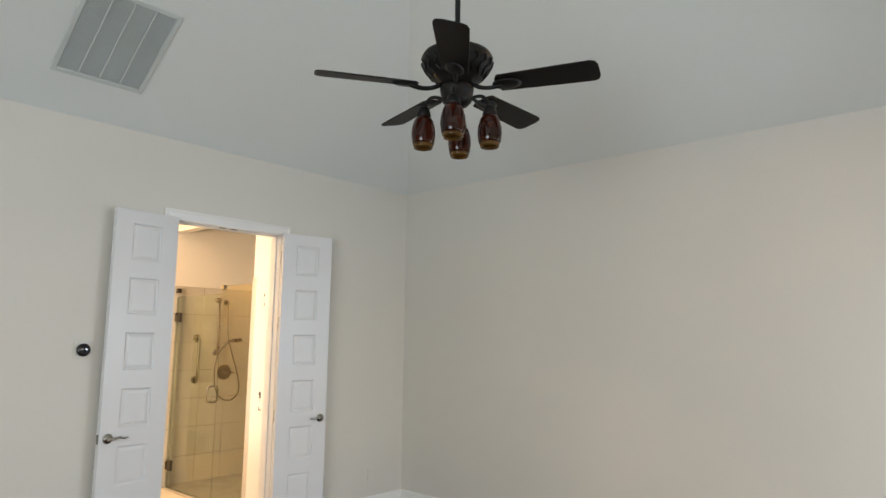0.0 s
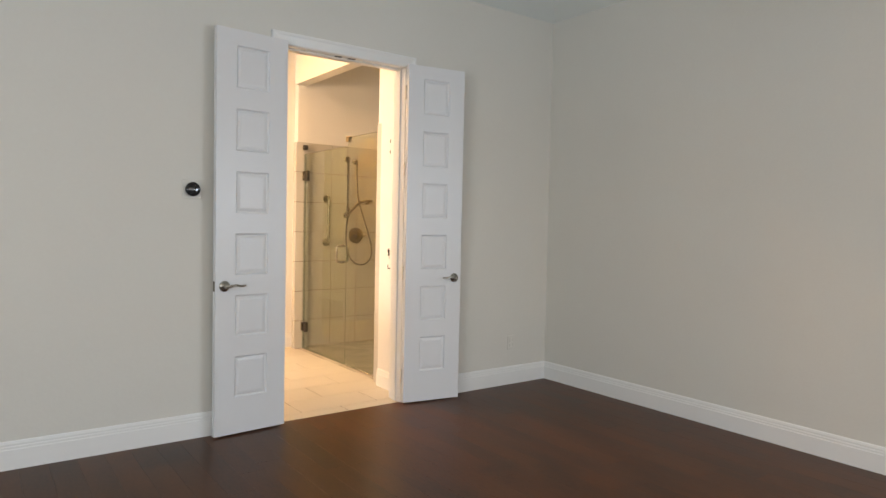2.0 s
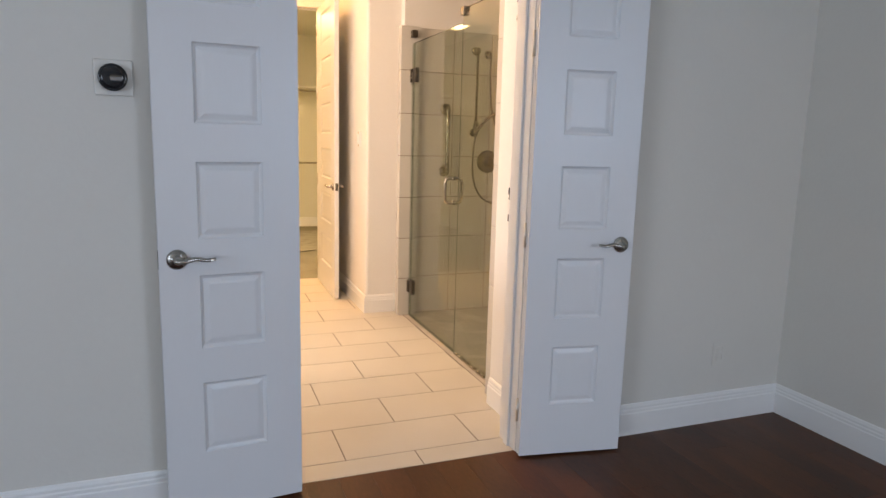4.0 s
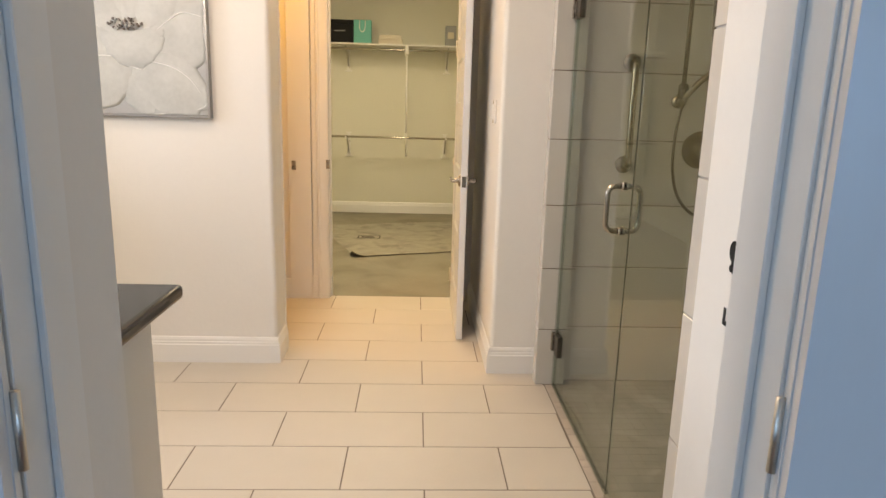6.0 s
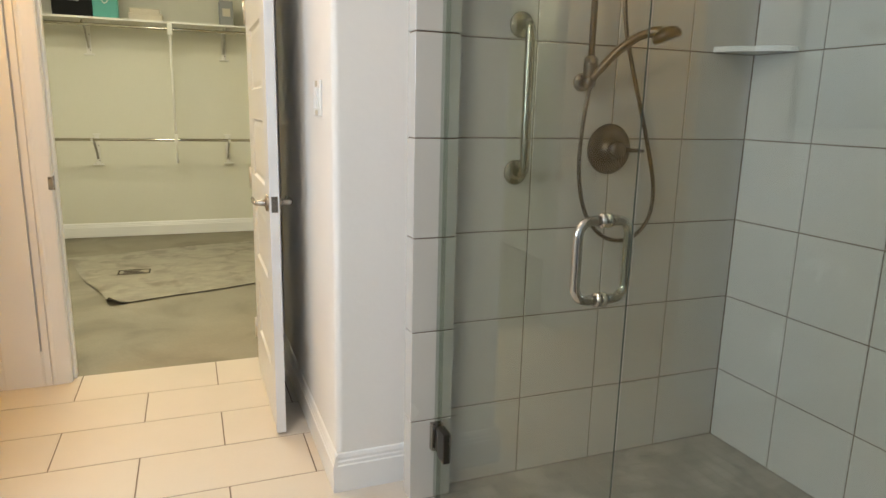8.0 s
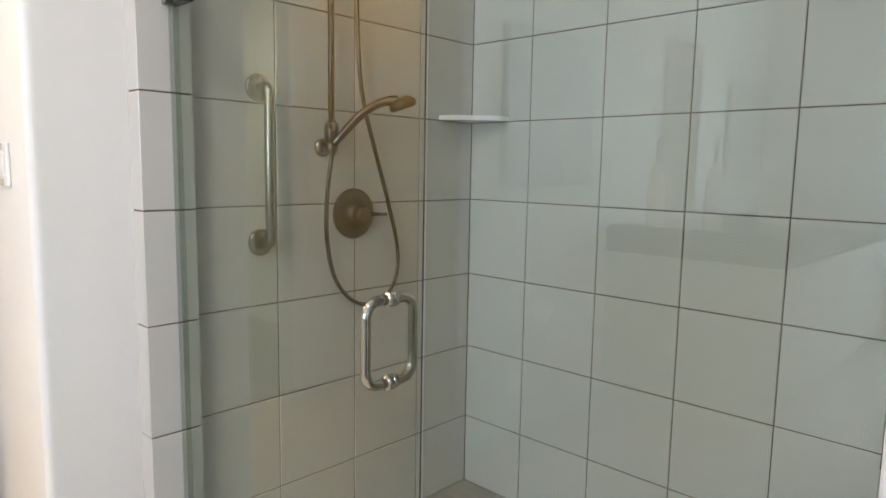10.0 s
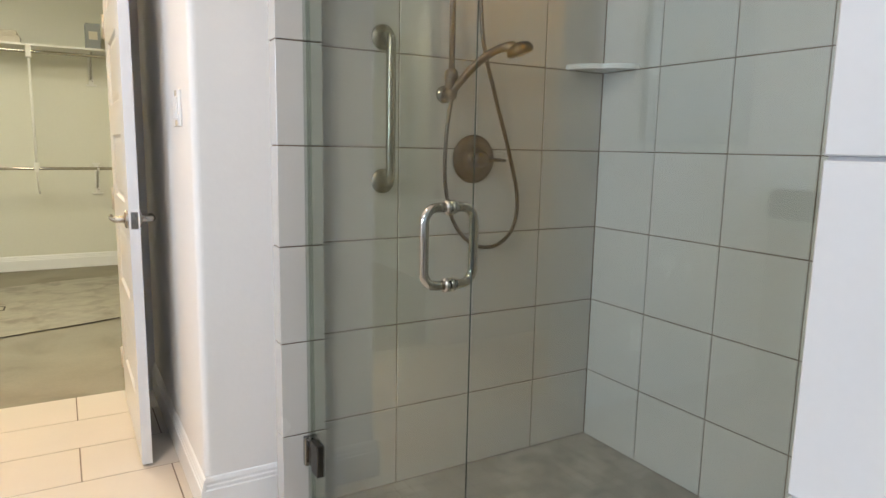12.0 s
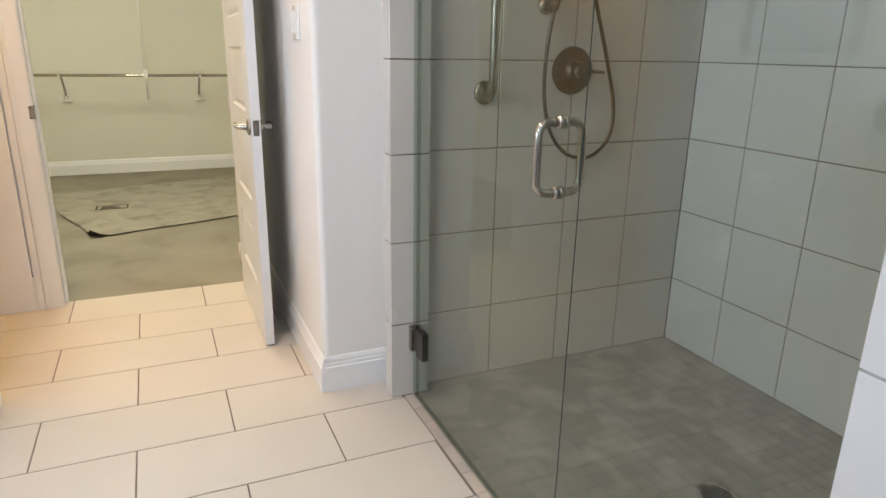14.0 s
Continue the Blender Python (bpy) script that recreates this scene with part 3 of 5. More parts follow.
# windows, none in view; the side and bathroom ones are added to carry daylight
def window(name, x0, x1, y0, y1, z0, z1, along_x, lights, label):
    w = thing(name, ((x0 + x1) / 2, (y0 + y1) / 2, z0), label, "window", kind="structure")
    a0, a1 = (x0, x1) if along_x else (y0, y1)

    def slab(u0, u1, d0, d1, v0, v1):
        return box(u0, u1, d0, d1, v0, v1, 0.003) if along_x else box(d0, d1, u0, u1, v0, v1, 0.003)
    d0, d1 = (y0, y1) if along_x else (x0, x1)
    for u0, u1, v0, v1 in ((a0, a0 + 0.05, z0, z1), (a1 - 0.05, a1, z0, z1), (a0 + 0.05, a1 - 0.05, z0, z0 + 0.05), (a0 + 0.05, a1 - 0.05, z1 - 0.05, z1)):
        part("window_frame", slab(u0, u1, d0, d1, v0, v1), TRIM, w)
    step = (a1 - a0) / lights
    for k in range(1, lights):
        part("mullion", slab(a0 + k * step - 0.03, a0 + k * step + 0.03, d0, d1, z0 + 0.05, z1 - 0.05), TRIM, w)
    dm = (d0 + d1) / 2
    for k in range(lights):
        pane = part("pane", slab(a0 + k * step + 0.03, a0 + (k + 1) * step - 0.03, dm - 0.003, dm + 0.003, z0 + 0.03, z1 - 0.03), PANE, w)
        pane.visible_shadow = False
    return w


window("window_1", -1.9, 1.6, BED_Y0 - 0.11, BED_Y0 - 0.05, 0.62, 2.5, True, 3, "white framed three-light bedroom window")
window("window_3", BED_X0 - 0.09, BED_X0 - 0.04, -7.8, -5.4, 0.7, 2.5, False, 2, "unseen added white framed two-light bedroom window")
window("window_4", RIGHT_X + 0.04, RIGHT_X + 0.09, -8.6, -6.7, 0.7, 2.5, False, 2, "unseen added white framed two-light bedroom side window")
window("window_2", BATH_X0 - 0.11, BATH_X0 - 0.05, -2.02, -0.88, 1.05, 2.45, False, 2, "unseen added white framed bathroom window")


# ---- doors ----
def lever(parent, u, z, y, out, toward):
    """A lever handle on a leaf: round rose, neck and a waved lever. out: the way off the face; toward: the way that it points along the leaf."""
    m = Matrix.Translation((u, y, z)) @ (Matrix.Rotation(radians(90 if out < 0 else -90), 4, "X"))
    rose = part("rose", lathe(bmesh.new(), [(0.033, 0), (0.033, 0.004), (0.03, 0.009), (0.018, 0.012), (0.012, 0.014), (0.011, 0.045), (0.009, 0.05)], m, 28), NICKEL, parent, "brushed nickel door handle", smooth=True)
    pts = curve_points([(u, y + out * 0.045, z), (u + toward * 0.02, y + out * 0.052, z + 0.002), (u + toward * 0.055, y + out * 0.05, z + 0.008), (u + toward * 0.085, y + out * 0.05, z + 0.002), (u + toward * 0.115, y + out * 0.047, z + 0.004)], 5)
    rad = [0.0105 - 0.0045 * i / (len(pts) - 1) for i in range(len(pts))]
    part("lever", tube(bmesh.new(), pts, rad, 10, flat=0.75), NICKEL, rose, smooth=True)


def door_leaf(name, m, w, h, s, label, margin=0.122, back_handle=False, handle_z=0.915):
    """A moulded six-panel leaf in local coordinates: hinge at 0, width along s * x, front at y = -0.035."""
    d = thing(name, m, label, "door")
    t, z0, rec = 0.035, 0.01, 0.0105

    def slab(u0, u1, y0, y1, v0, v1, bev=0.0):
        return box(min(s * u0, s * u1), max(s * u0, s * u1), y0, y1, v0, v1, bev)
    part("core", slab(0.002, w - 0.002, -t + rec, -rec, z0 + 0.002, h - 0.002), DOORPAINT, d)
    panels = [(0.232 + 0.374 * k, 0.232 + 0.374 * k + 0.252) for k in range(6)]
    edges = [z0] + [v for p in panels for v in p] + [h]
    for y0, y1, o in ((-t, -t + rec, -1), (-rec, 0, 1)):
        part("stile", slab(0, margin, y0, y1, z0, h), DOORPAINT, d)
        part("stile", slab(w - margin, w, y0, y1, z0, h), DOORPAINT, d)
        for k in range(0, len(edges), 2):
            part("rail", slab(margin, w - margin, y0, y1, edges[k], edges[k + 1]), DOORPAINT, d)
        face, deep = (-t, -t + rec) if o < 0 else (0.0, -rec)
        for v0, v1 in panels:
            bm = bmesh.new()
            u0, u1 = margin, w - margin
            loops = []
            for inset, y in ((0.0, face), (0.006, face + (deep - face) * 0.75), (0.012, face + (deep - face) * 0.97), (0.028, face + (deep - face) * 0.5), (0.034, face + (deep - face) * 0.42)):
                loops.append([bm.verts.new((s * a, y, b)) for a, b in ((u0 + inset, v0 + inset), (u1 - inset, v0 + inset), (u1 - inset, v1 - inset), (u0 + inset, v1 - inset))])
            for a, b in zip(loops, loops[1:]):
                for k in range(4):
                    bm.faces.new((a[k], a[(k + 1) % 4], b[(k + 1) % 4], b[k]))
            bm.faces.new(loops[-1])
            part("panel", bm, DOORPAINT, d)
    part("edge_strip", slab(w - 0.001, w + 0.001, -t, 0, z0, h), DOORPAINT, d)
    part("latch_plate", slab(w, w + 0.0025, -t + 0.006, -0.006, handle_z - 0.03, handle_z + 0.03), FITTING, d, "brushed nickel latch plate")
    lever(d, s * (w - 0.055), handle_z, -t, -1, -s)
    if back_handle:
        lever(d, s * (w - 0.055), handle_z, 0, 1, -s)
    for z in (0.2, 0.95, 1.7, 2.25):
        part("hinge", tube(bmesh.new(), [(-s * 0.004, 0.004, z - 0.05), (-s * 0.004, 0.004, z + 0.05)], 0.006, 10), HINGE, d, "satin nickel hinge", smooth=True)
    return d


door_leaf("door_1", pose(-0.214, -2.268, 0, 0, 0, 5.0), 0.456, 2.447, -1, "white six-panel double door leaf swung open against the wall")
door_leaf("door_2", pose(0.703, -2.268, 0, 0, 0, -9.0), 0.452, 2.447, 1, "white six-panel double door leaf swung wide open into the bedroom")
door_leaf("door_3", pose(0.504, HALL_Y - 0.05, 0, 0, 0, 89.7), 0.777, 2.425, -1, "white six-panel closet door standing open at a right angle", 0.16, True, 0.929)


# ---- shower tiling and glass ----
ROWS = [0.0] + [TILE_TOP - 0.3052 * k for k in range(6, -1, -1)]


def tile_field(parent, cuts, rows, place, normal, material, gap=0.004, t=0.009, name="tile"):
    """Tiles between the cuts and rows; place(u, v) gives a tile's middle."""
    for a, b in zip(cuts, cuts[1:]):
        for c, d in zip(rows, rows[1:]):
            w, h = abs(b - a) - gap, abs(d - c) - gap
            if w > 0.012 and h > 0.012:
                lay(name, parent, facing(*place((a + b) / 2, (c + d) / 2), normal), w, h, t, material)


XCUTS = [SH_FRONT - 0.008, 0.98, 1.285, 1.59, 1.895, RIGHT_X]
YCUTS = [SH_FAR, -0.222, -0.527, -0.832, -1.137, -1.442, SH_NEAR]
valve_bed = structure("shower_tiling_valve_wall", box(0.9, RIGHT_X + 0.006, SH_FAR + 0.003, SH_FAR + 0.008, 0, TILE_TOP), SHGROUT, "pale grey square tiles on the shower valve wall")
long_bed = structure("shower_tiling_long_wall", box(RIGHT_X + 0.003, RIGHT_X + 0.008, SH_NEAR, SH_FAR, 0, TILE_TOP), SHGROUT, "pale grey square tiles on the long shower wall")
near_bed = structure("shower_tiling_near_wall", box(SH_FRONT, RIGHT_X, SH_NEAR - 0.008, SH_NEAR - 0.003, 0, TILE_TOP), SHGROUT, "pale grey square tiles on the near shower wall")
jamb_bed = structure("shower_tiling_near_edge", box(NEAR_X - 0.005, NEAR_X + 0.02, -1.678, SH_NEAR - 0.004, 0, TILE_TOP - 0.004), EDGEGROUT, "pale grey tile border on the shower's wall end")
jamb_bed2 = structure("shower_tiling_far_edge", bx(box(SH_FRONT - 0.005, 0.899, SH_FAR + 0.002, 0.078, 0, TILE_TOP - 0.004), SH_FRONT - 0.005, JAMB_X - 0.004, JAMB_Y + 0.004, SH_FAR + 0.002, 0, TILE_TOP - 0.004), SHGROUT, "pale grey tiled return at the shower's wall end")

# glass door and fixed panel
GLASSEDGE = mat("green_glass_edge", (0.07, 0.085, 0.07), 0.2, var=0.1, bump=0.0)
VINYL = clear_glass("clear_vinyl_seal", (0.84, 0.87, 0.845))
gd = thing("shower_door", (GLASS_X, -0.45, 0), "frameless clear glass shower door with nickel hardware", "shower door")
GY0, GY1, GTOP = -0.928, -0.012, 1.995
pane = part("pane", box(GLASS_X - 0.003, GLASS_X + 0.003, GY0 + 0.002, GY1 - 0.002, 0.014, GTOP), GLASS, gd, "clear green-tinted glass pane")
pane.visible_shadow = False
part("glass_edge", box(GLASS_X - 0.0012, GLASS_X + 0.0012, GY0 + 0.0008, GY0 + 0.0018, 0.014, GTOP), GLASSEDGE, gd)
part("glass_edge", box(GLASS_X - 0.003, GLASS_X + 0.003, GY0, GY1, GTOP, GTOP + 0.0018), GLASSEDGE, gd)
part("seal", box(GLASS_X - 0.007, GLASS_X + 0.007, GY1 - 0.014, GY1 + 0.016, 0.014, GTOP), VINYL, gd, "clear vinyl edge seal")
part("sweep", box(GLASS_X - 0.008, GLASS_X + 0.008, GY0, GY1, 0.004, 0.014), VINYL, gd, "clear vinyl sweep along the door's foot")
for z in (0.233, 1.772):
    hg = part("hinge", box(GLASS_X - 0.013, GLASS_X + 0.013, -0.098, -0.04, z - 0.052, z + 0.052, 0.003, 2), BRONZE, gd, "dark nickel glass hinge")
    part("wall_plate", box(GLASS_X - 0.022, GLASS_X + 0.022, JAMB_Y - 0.022, JAMB_Y - 0.0005, z - 0.048, z + 0.048, 0.003, 2), NICKEL, hg)
    part("knuckle", tube(bmesh.new(), [(GLASS_X, -0.025, z - 0.04), (GLASS_X, -0.025, z + 0.04)], 0.012, 12), BRONZE, hg, smooth=True)
PZ0, PZ1, PY = 0.94, 1.092, -0.845
for s in (-1, 1):
    x = GLASS_X + s * 0.056
    r = 0.028
    loop = [(GLASS_X + s * 0.003, PY, PZ1), (x - s * r, PY, PZ1)]
    loop += [(x - s * r + s * r * math.sin(a), PY, PZ1 - r + r * math.cos(a)) for a in (math.pi * k / 12 for k in range(1, 7))]
    loop += [(x - s * r + s * r * math.cos(a), PY, PZ0 + r - r * math.sin(a)) for a in (math.pi * k / 12 for k in range(0, 7))]
    loop += [(GLASS_X + s * 0.003, PY, PZ0)]
    hd = part("pull_handle", tube(bmesh.new(), loop, 0.0095, 14), CHROME, gd, "polished nickel C-shaped pull", smooth=True)
    for z in (PZ0, PZ1):
        part("washer", tube(bmesh.new(), [(GLASS_X + s * 0.003, PY, z), (GLASS_X + s * 0.011, PY, z)], 0.014, 16), CHROME, hd, smooth=True)

fp = thing("fixed_shower_screen", (GLASS_X, -1.27, 0), "fixed clear glass shower screen beside its door", "shower screen")
part("pane", box(GLASS_X - 0.003, GLASS_X + 0.003, SH_NEAR + 0.001, -0.936, 0.004, 2.075), GLASS, fp, "clear green-tinted glass pane").visible_shadow = False
part("glass_edge", box(GLASS_X - 0.003, GLASS_X + 0.003, SH_NEAR + 0.001, -0.934, 2.075, 2.0768), GLASSEDGE, fp)
part("clip", box(GLASS_X - 0.02, GLASS_X + 0.02, -0.975, -0.925, 2.035, 2.085, 0.004, 2), NICKEL, fp, "brushed nickel glass clamp")
part("channel", box(GLASS_X - 0.011, GLASS_X + 0.011, SH_NEAR, SH_NEAR + 0.012, 0.004, 2.07, 0.001), NICKEL, fp, "brushed nickel wall channel")
part("channel", box(GLASS_X - 0.011, GLASS_X + 0.011, SH_NEAR + 0.012, -0.94, 0.0, 0.012, 0.001), NICKEL, fp, "brushed nickel floor channel")
cl = thing("glass_clamp", (GLASS_X, JAMB_Y, 2.06), "small nickel clamp on the tiled wall above the shower door", "clamp")
part("body", box(GLASS_X - 0.02, GLASS_X + 0.02, JAMB_Y - 0.05, JAMB_Y - 0.0005, 2.035, 2.085, 0.004, 2), BRONZE, cl)
part("screw", tube(bmesh.new(), [(GLASS_X - 0.021, JAMB_Y - 0.025, 2.06), (GLASS_X - 0.0195, JAMB_Y - 0.025, 2.06)], 0.008, 12), NICKEL, cl)


# ---- shower fittings ----
def flange(parent, x, y, z, r, name="flange", normal=(0, -1, 0)):
    return part(name, lathe(bmesh.new(), [(r, 0), (r, 0.004), (r * 0.93, 0.009), (r * 0.6, 0.014), (r * 0.45, 0.016)], facing(x, y, z, normal), 28), FITTING, parent, smooth=True)


WY = SH_FAR - 0.0005
gb = thing("grab_bar", (1.225, WY, 1.32), "brushed nickel grab bar on the tiled shower wall", "grab bar")
by = WY - 0.062
pts = [(1.225, WY, 1.092), (1.225, by + 0.022, 1.092)] + [(1.225, by + 0.022 - 0.022 * math.sin(a), 1.092 + 0.022 - 0.022 * math.cos(a)) for a in (math.pi * k / 10 for k in range(1, 6))]
pts += [(1.225, by + 0.022 - 0.022 * math.cos(a), 1.552 - 0.022 + 0.022 * math.sin(a)) for a in (math.pi * k / 10 for k in range(0, 6))] + [(1.225, WY, 1.552)]
part("bar", tube(bmesh.new(), pts, 0.0155, 16), FITTING, gb, smooth=True)
flange(gb, 1.225, WY, 1.092, 0.041)
flange(gb, 1.225, WY, 1.552, 0.041)

hs = thing("hand_shower", (1.455, WY, 1.38), "brushed nickel hand shower on a slide rail with metal hose", "hand shower")
RX, RY = 1.455, WY - 0.05
part("rail", tube(bmesh.new(), [(RX, RY, 1.365), (RX, RY, 2.0)], 0.0105, 14), VALVE, hs, smooth=True)
for z in (1.385, 1.985):
    fl = flange(hs, RX, WY, z, 0.03, "rail_bracket")
    part("arm", tube(bmesh.new(), [(RX, WY, z), (RX, RY, z)], 0.011, 12), VALVE, fl, smooth=True)
    part("cap", lathe(bmesh.new(), [(0.014, -0.02), (0.019, -0.012), (0.021, 0.0), (0.019, 0.012), (0.014, 0.02)], Matrix.Translation((RX, RY, z)), 20), VALVE, fl, smooth=True)
sl = part("slider", lathe(bmesh.new(), [(0.016, -0.035), (0.022, -0.028), (0.023, 0.0), (0.022, 0.028), (0.016, 0.035)], Matrix.Translation((RX, RY, 1.43)), 20), VALVE, hs, "brushed nickel hand shower holder", smooth=True)
part("knob", lathe(bmesh.new(), [(0.012, 0), (0.014, 0.008), (0.013, 0.02), (0.008, 0.026)], facing(RX - 0.01, RY - 0.018, 1.45, (-0.4, -1, 0.2)), 16), VALVE, sl, smooth=True)
hx = curve_points([(RX, RY - 0.012, 1.395), (RX + 0.02, RY - 0.035, 1.43), (RX + 0.055, RY - 0.065, 1.48), (RX + 0.1, RY - 0.095, 1.52), (RX + 0.135, RY - 0.12, 1.535), (RX + 0.155, RY - 0.135, 1.532)], 6)
hn = len(hx)
hw = part("wand", tube(bmesh.new(), hx, [0.012 + 0.002 * math.sin(math.pi * i / hn) + 0.012 * max(0, (i / hn - 0.7) / 0.3) for i in range(hn)], 16), VALVE, hs, "brushed nickel hand shower wand", smooth=True)
part("spray_head", lathe(bmesh.new(), [(0.018, 0.024), (0.036, 0.016), (0.045, 0.002), (0.044, -0.01), (0.038, -0.015), (0.02, -0.016)], facing(RX + 0.172, RY - 0.145, 1.526, (-0.3, 0.2, 1.0)), 28), VALVE, hw, smooth=True)
el = flange(hs, 1.56, WY, 1.965, 0.03, "elbow")
part("spout", tube(bmesh.new(), curve_points([(1.56, WY, 1.965), (1.56, WY - 0.03, 1.965), (1.56, WY - 0.045, 1.95), (1.56, WY - 0.045, 1.915)], 5), 0.011, 14), VALVE, el, smooth=True)
hose = curve_points([(1.56, WY - 0.045, 1.92), (1.565, WY - 0.045, 1.75), (1.585, WY - 0.045, 1.56), (1.645, WY - 0.04, 1.38), (1.715, WY - 0.03, 1.2), (1.765, WY - 0.025, 1.03), (1.75, WY - 0.025, 0.915), (1.675, WY - 0.025, 0.852), (1.575, WY - 0.025, 0.862), (1.49, WY - 0.028, 0.945), (1.448, WY - 0.035, 1.08), (1.442, WY - 0.045, 1.24), (1.455, WY - 0.06, 1.395)], 14)
part("hose", tube(bmesh.new(), hose, [0.0078 if i % 2 else 0.0068 for i in range(len(hose))], 10), VALVE, hs, "ribbed metal shower hose", smooth=True)

va = thing("shower_valve", (1.582, WY, 1.167), "round brushed nickel shower valve with lever on tile", "shower valve")
part("escutcheon", lathe(bmesh.new(), [(0.086, 0), (0.086, 0.004), (0.082, 0.01), (0.06, 0.014), (0.035, 0.017), (0.033, 0.03), (0.03, 0.034)], facing(1.582, WY, 1.167, (0, -1, 0)), 40), VALVE, va, smooth=True)
kn = part("knob", lathe(bmesh.new(), [(0.027, 0.03), (0.03, 0.036), (0.028, 0.06), (0.02, 0.068)], facing(1.582, WY, 1.167, (0, -1, 0)), 28), VALVE, va, smooth=True)
part("lever", tube(bmesh.new(), [(1.6, WY - 0.05, 1.167), (1.635, WY - 0.054, 1.166), (1.685, WY - 0.054, 1.163)], [0.009, 0.0075, 0.006], 10), VALVE, kn, smooth=True)

bm = bmesh.new()
n = 10
leg = 0.19
pl = [(RIGHT_X, SH_FAR)] + [(RIGHT_X - leg * math.cos(a) * (0.86 + 0.14 * abs(math.cos(2 * a))), SH_FAR - leg * math.sin(a) * (0.86 + 0.14 * abs(math.cos(2 * a)))) for a in (math.pi / 2 * k / n for k in range(n + 1))]
for z in (1.508, 1.526):
    vs = [bm.verts.new((x - 0.0005, y - 0.0005, z)) for x, y in pl]
    bm.faces.new(vs)
bm.verts.ensure_lookup_table()
k = len(pl)
for i in range(k):
    bm.faces.new((bm.verts[i], bm.verts[(i + 1) % k], bm.verts[k + (i + 1) % k], bm.verts[k + i]))
solo("corner_shelf", bm, CERAMIC, "white ceramic corner shelf on the shower tiles", "shelf")

dr = thing("floor_drain", (1.552, -0.871, 0.0), "round metal drain in the mosaic shower floor", "drain")
part("ring", lathe(bmesh.new(), [(0.056, -0.001), (0.056, 0.003), (0.05, 0.005), (0.046, 0.003), (0.046, -0.001)], Matrix.Translation((1.552, -0.871, 0)), 32), NICKEL, dr, smooth=True)
part("grate", lathe(bmesh.new(), [(0.046, -0.001), (0.046, 0.002)], Matrix.Translation((1.552, -0.871, 0)), 32), BRONZE, dr)
for i in range(7):
    a = 2 * math.pi * i / 7
    part("slot", tube(bmesh.new(), [(1.552 + 0.018 * math.cos(a), -0.871 + 0.018 * math.sin(a), 0.0018), (1.552 + 0.038 * math.cos(a), -0.871 + 0.038 * math.sin(a), 0.0018)], 0.003, 6), DARK, dr)


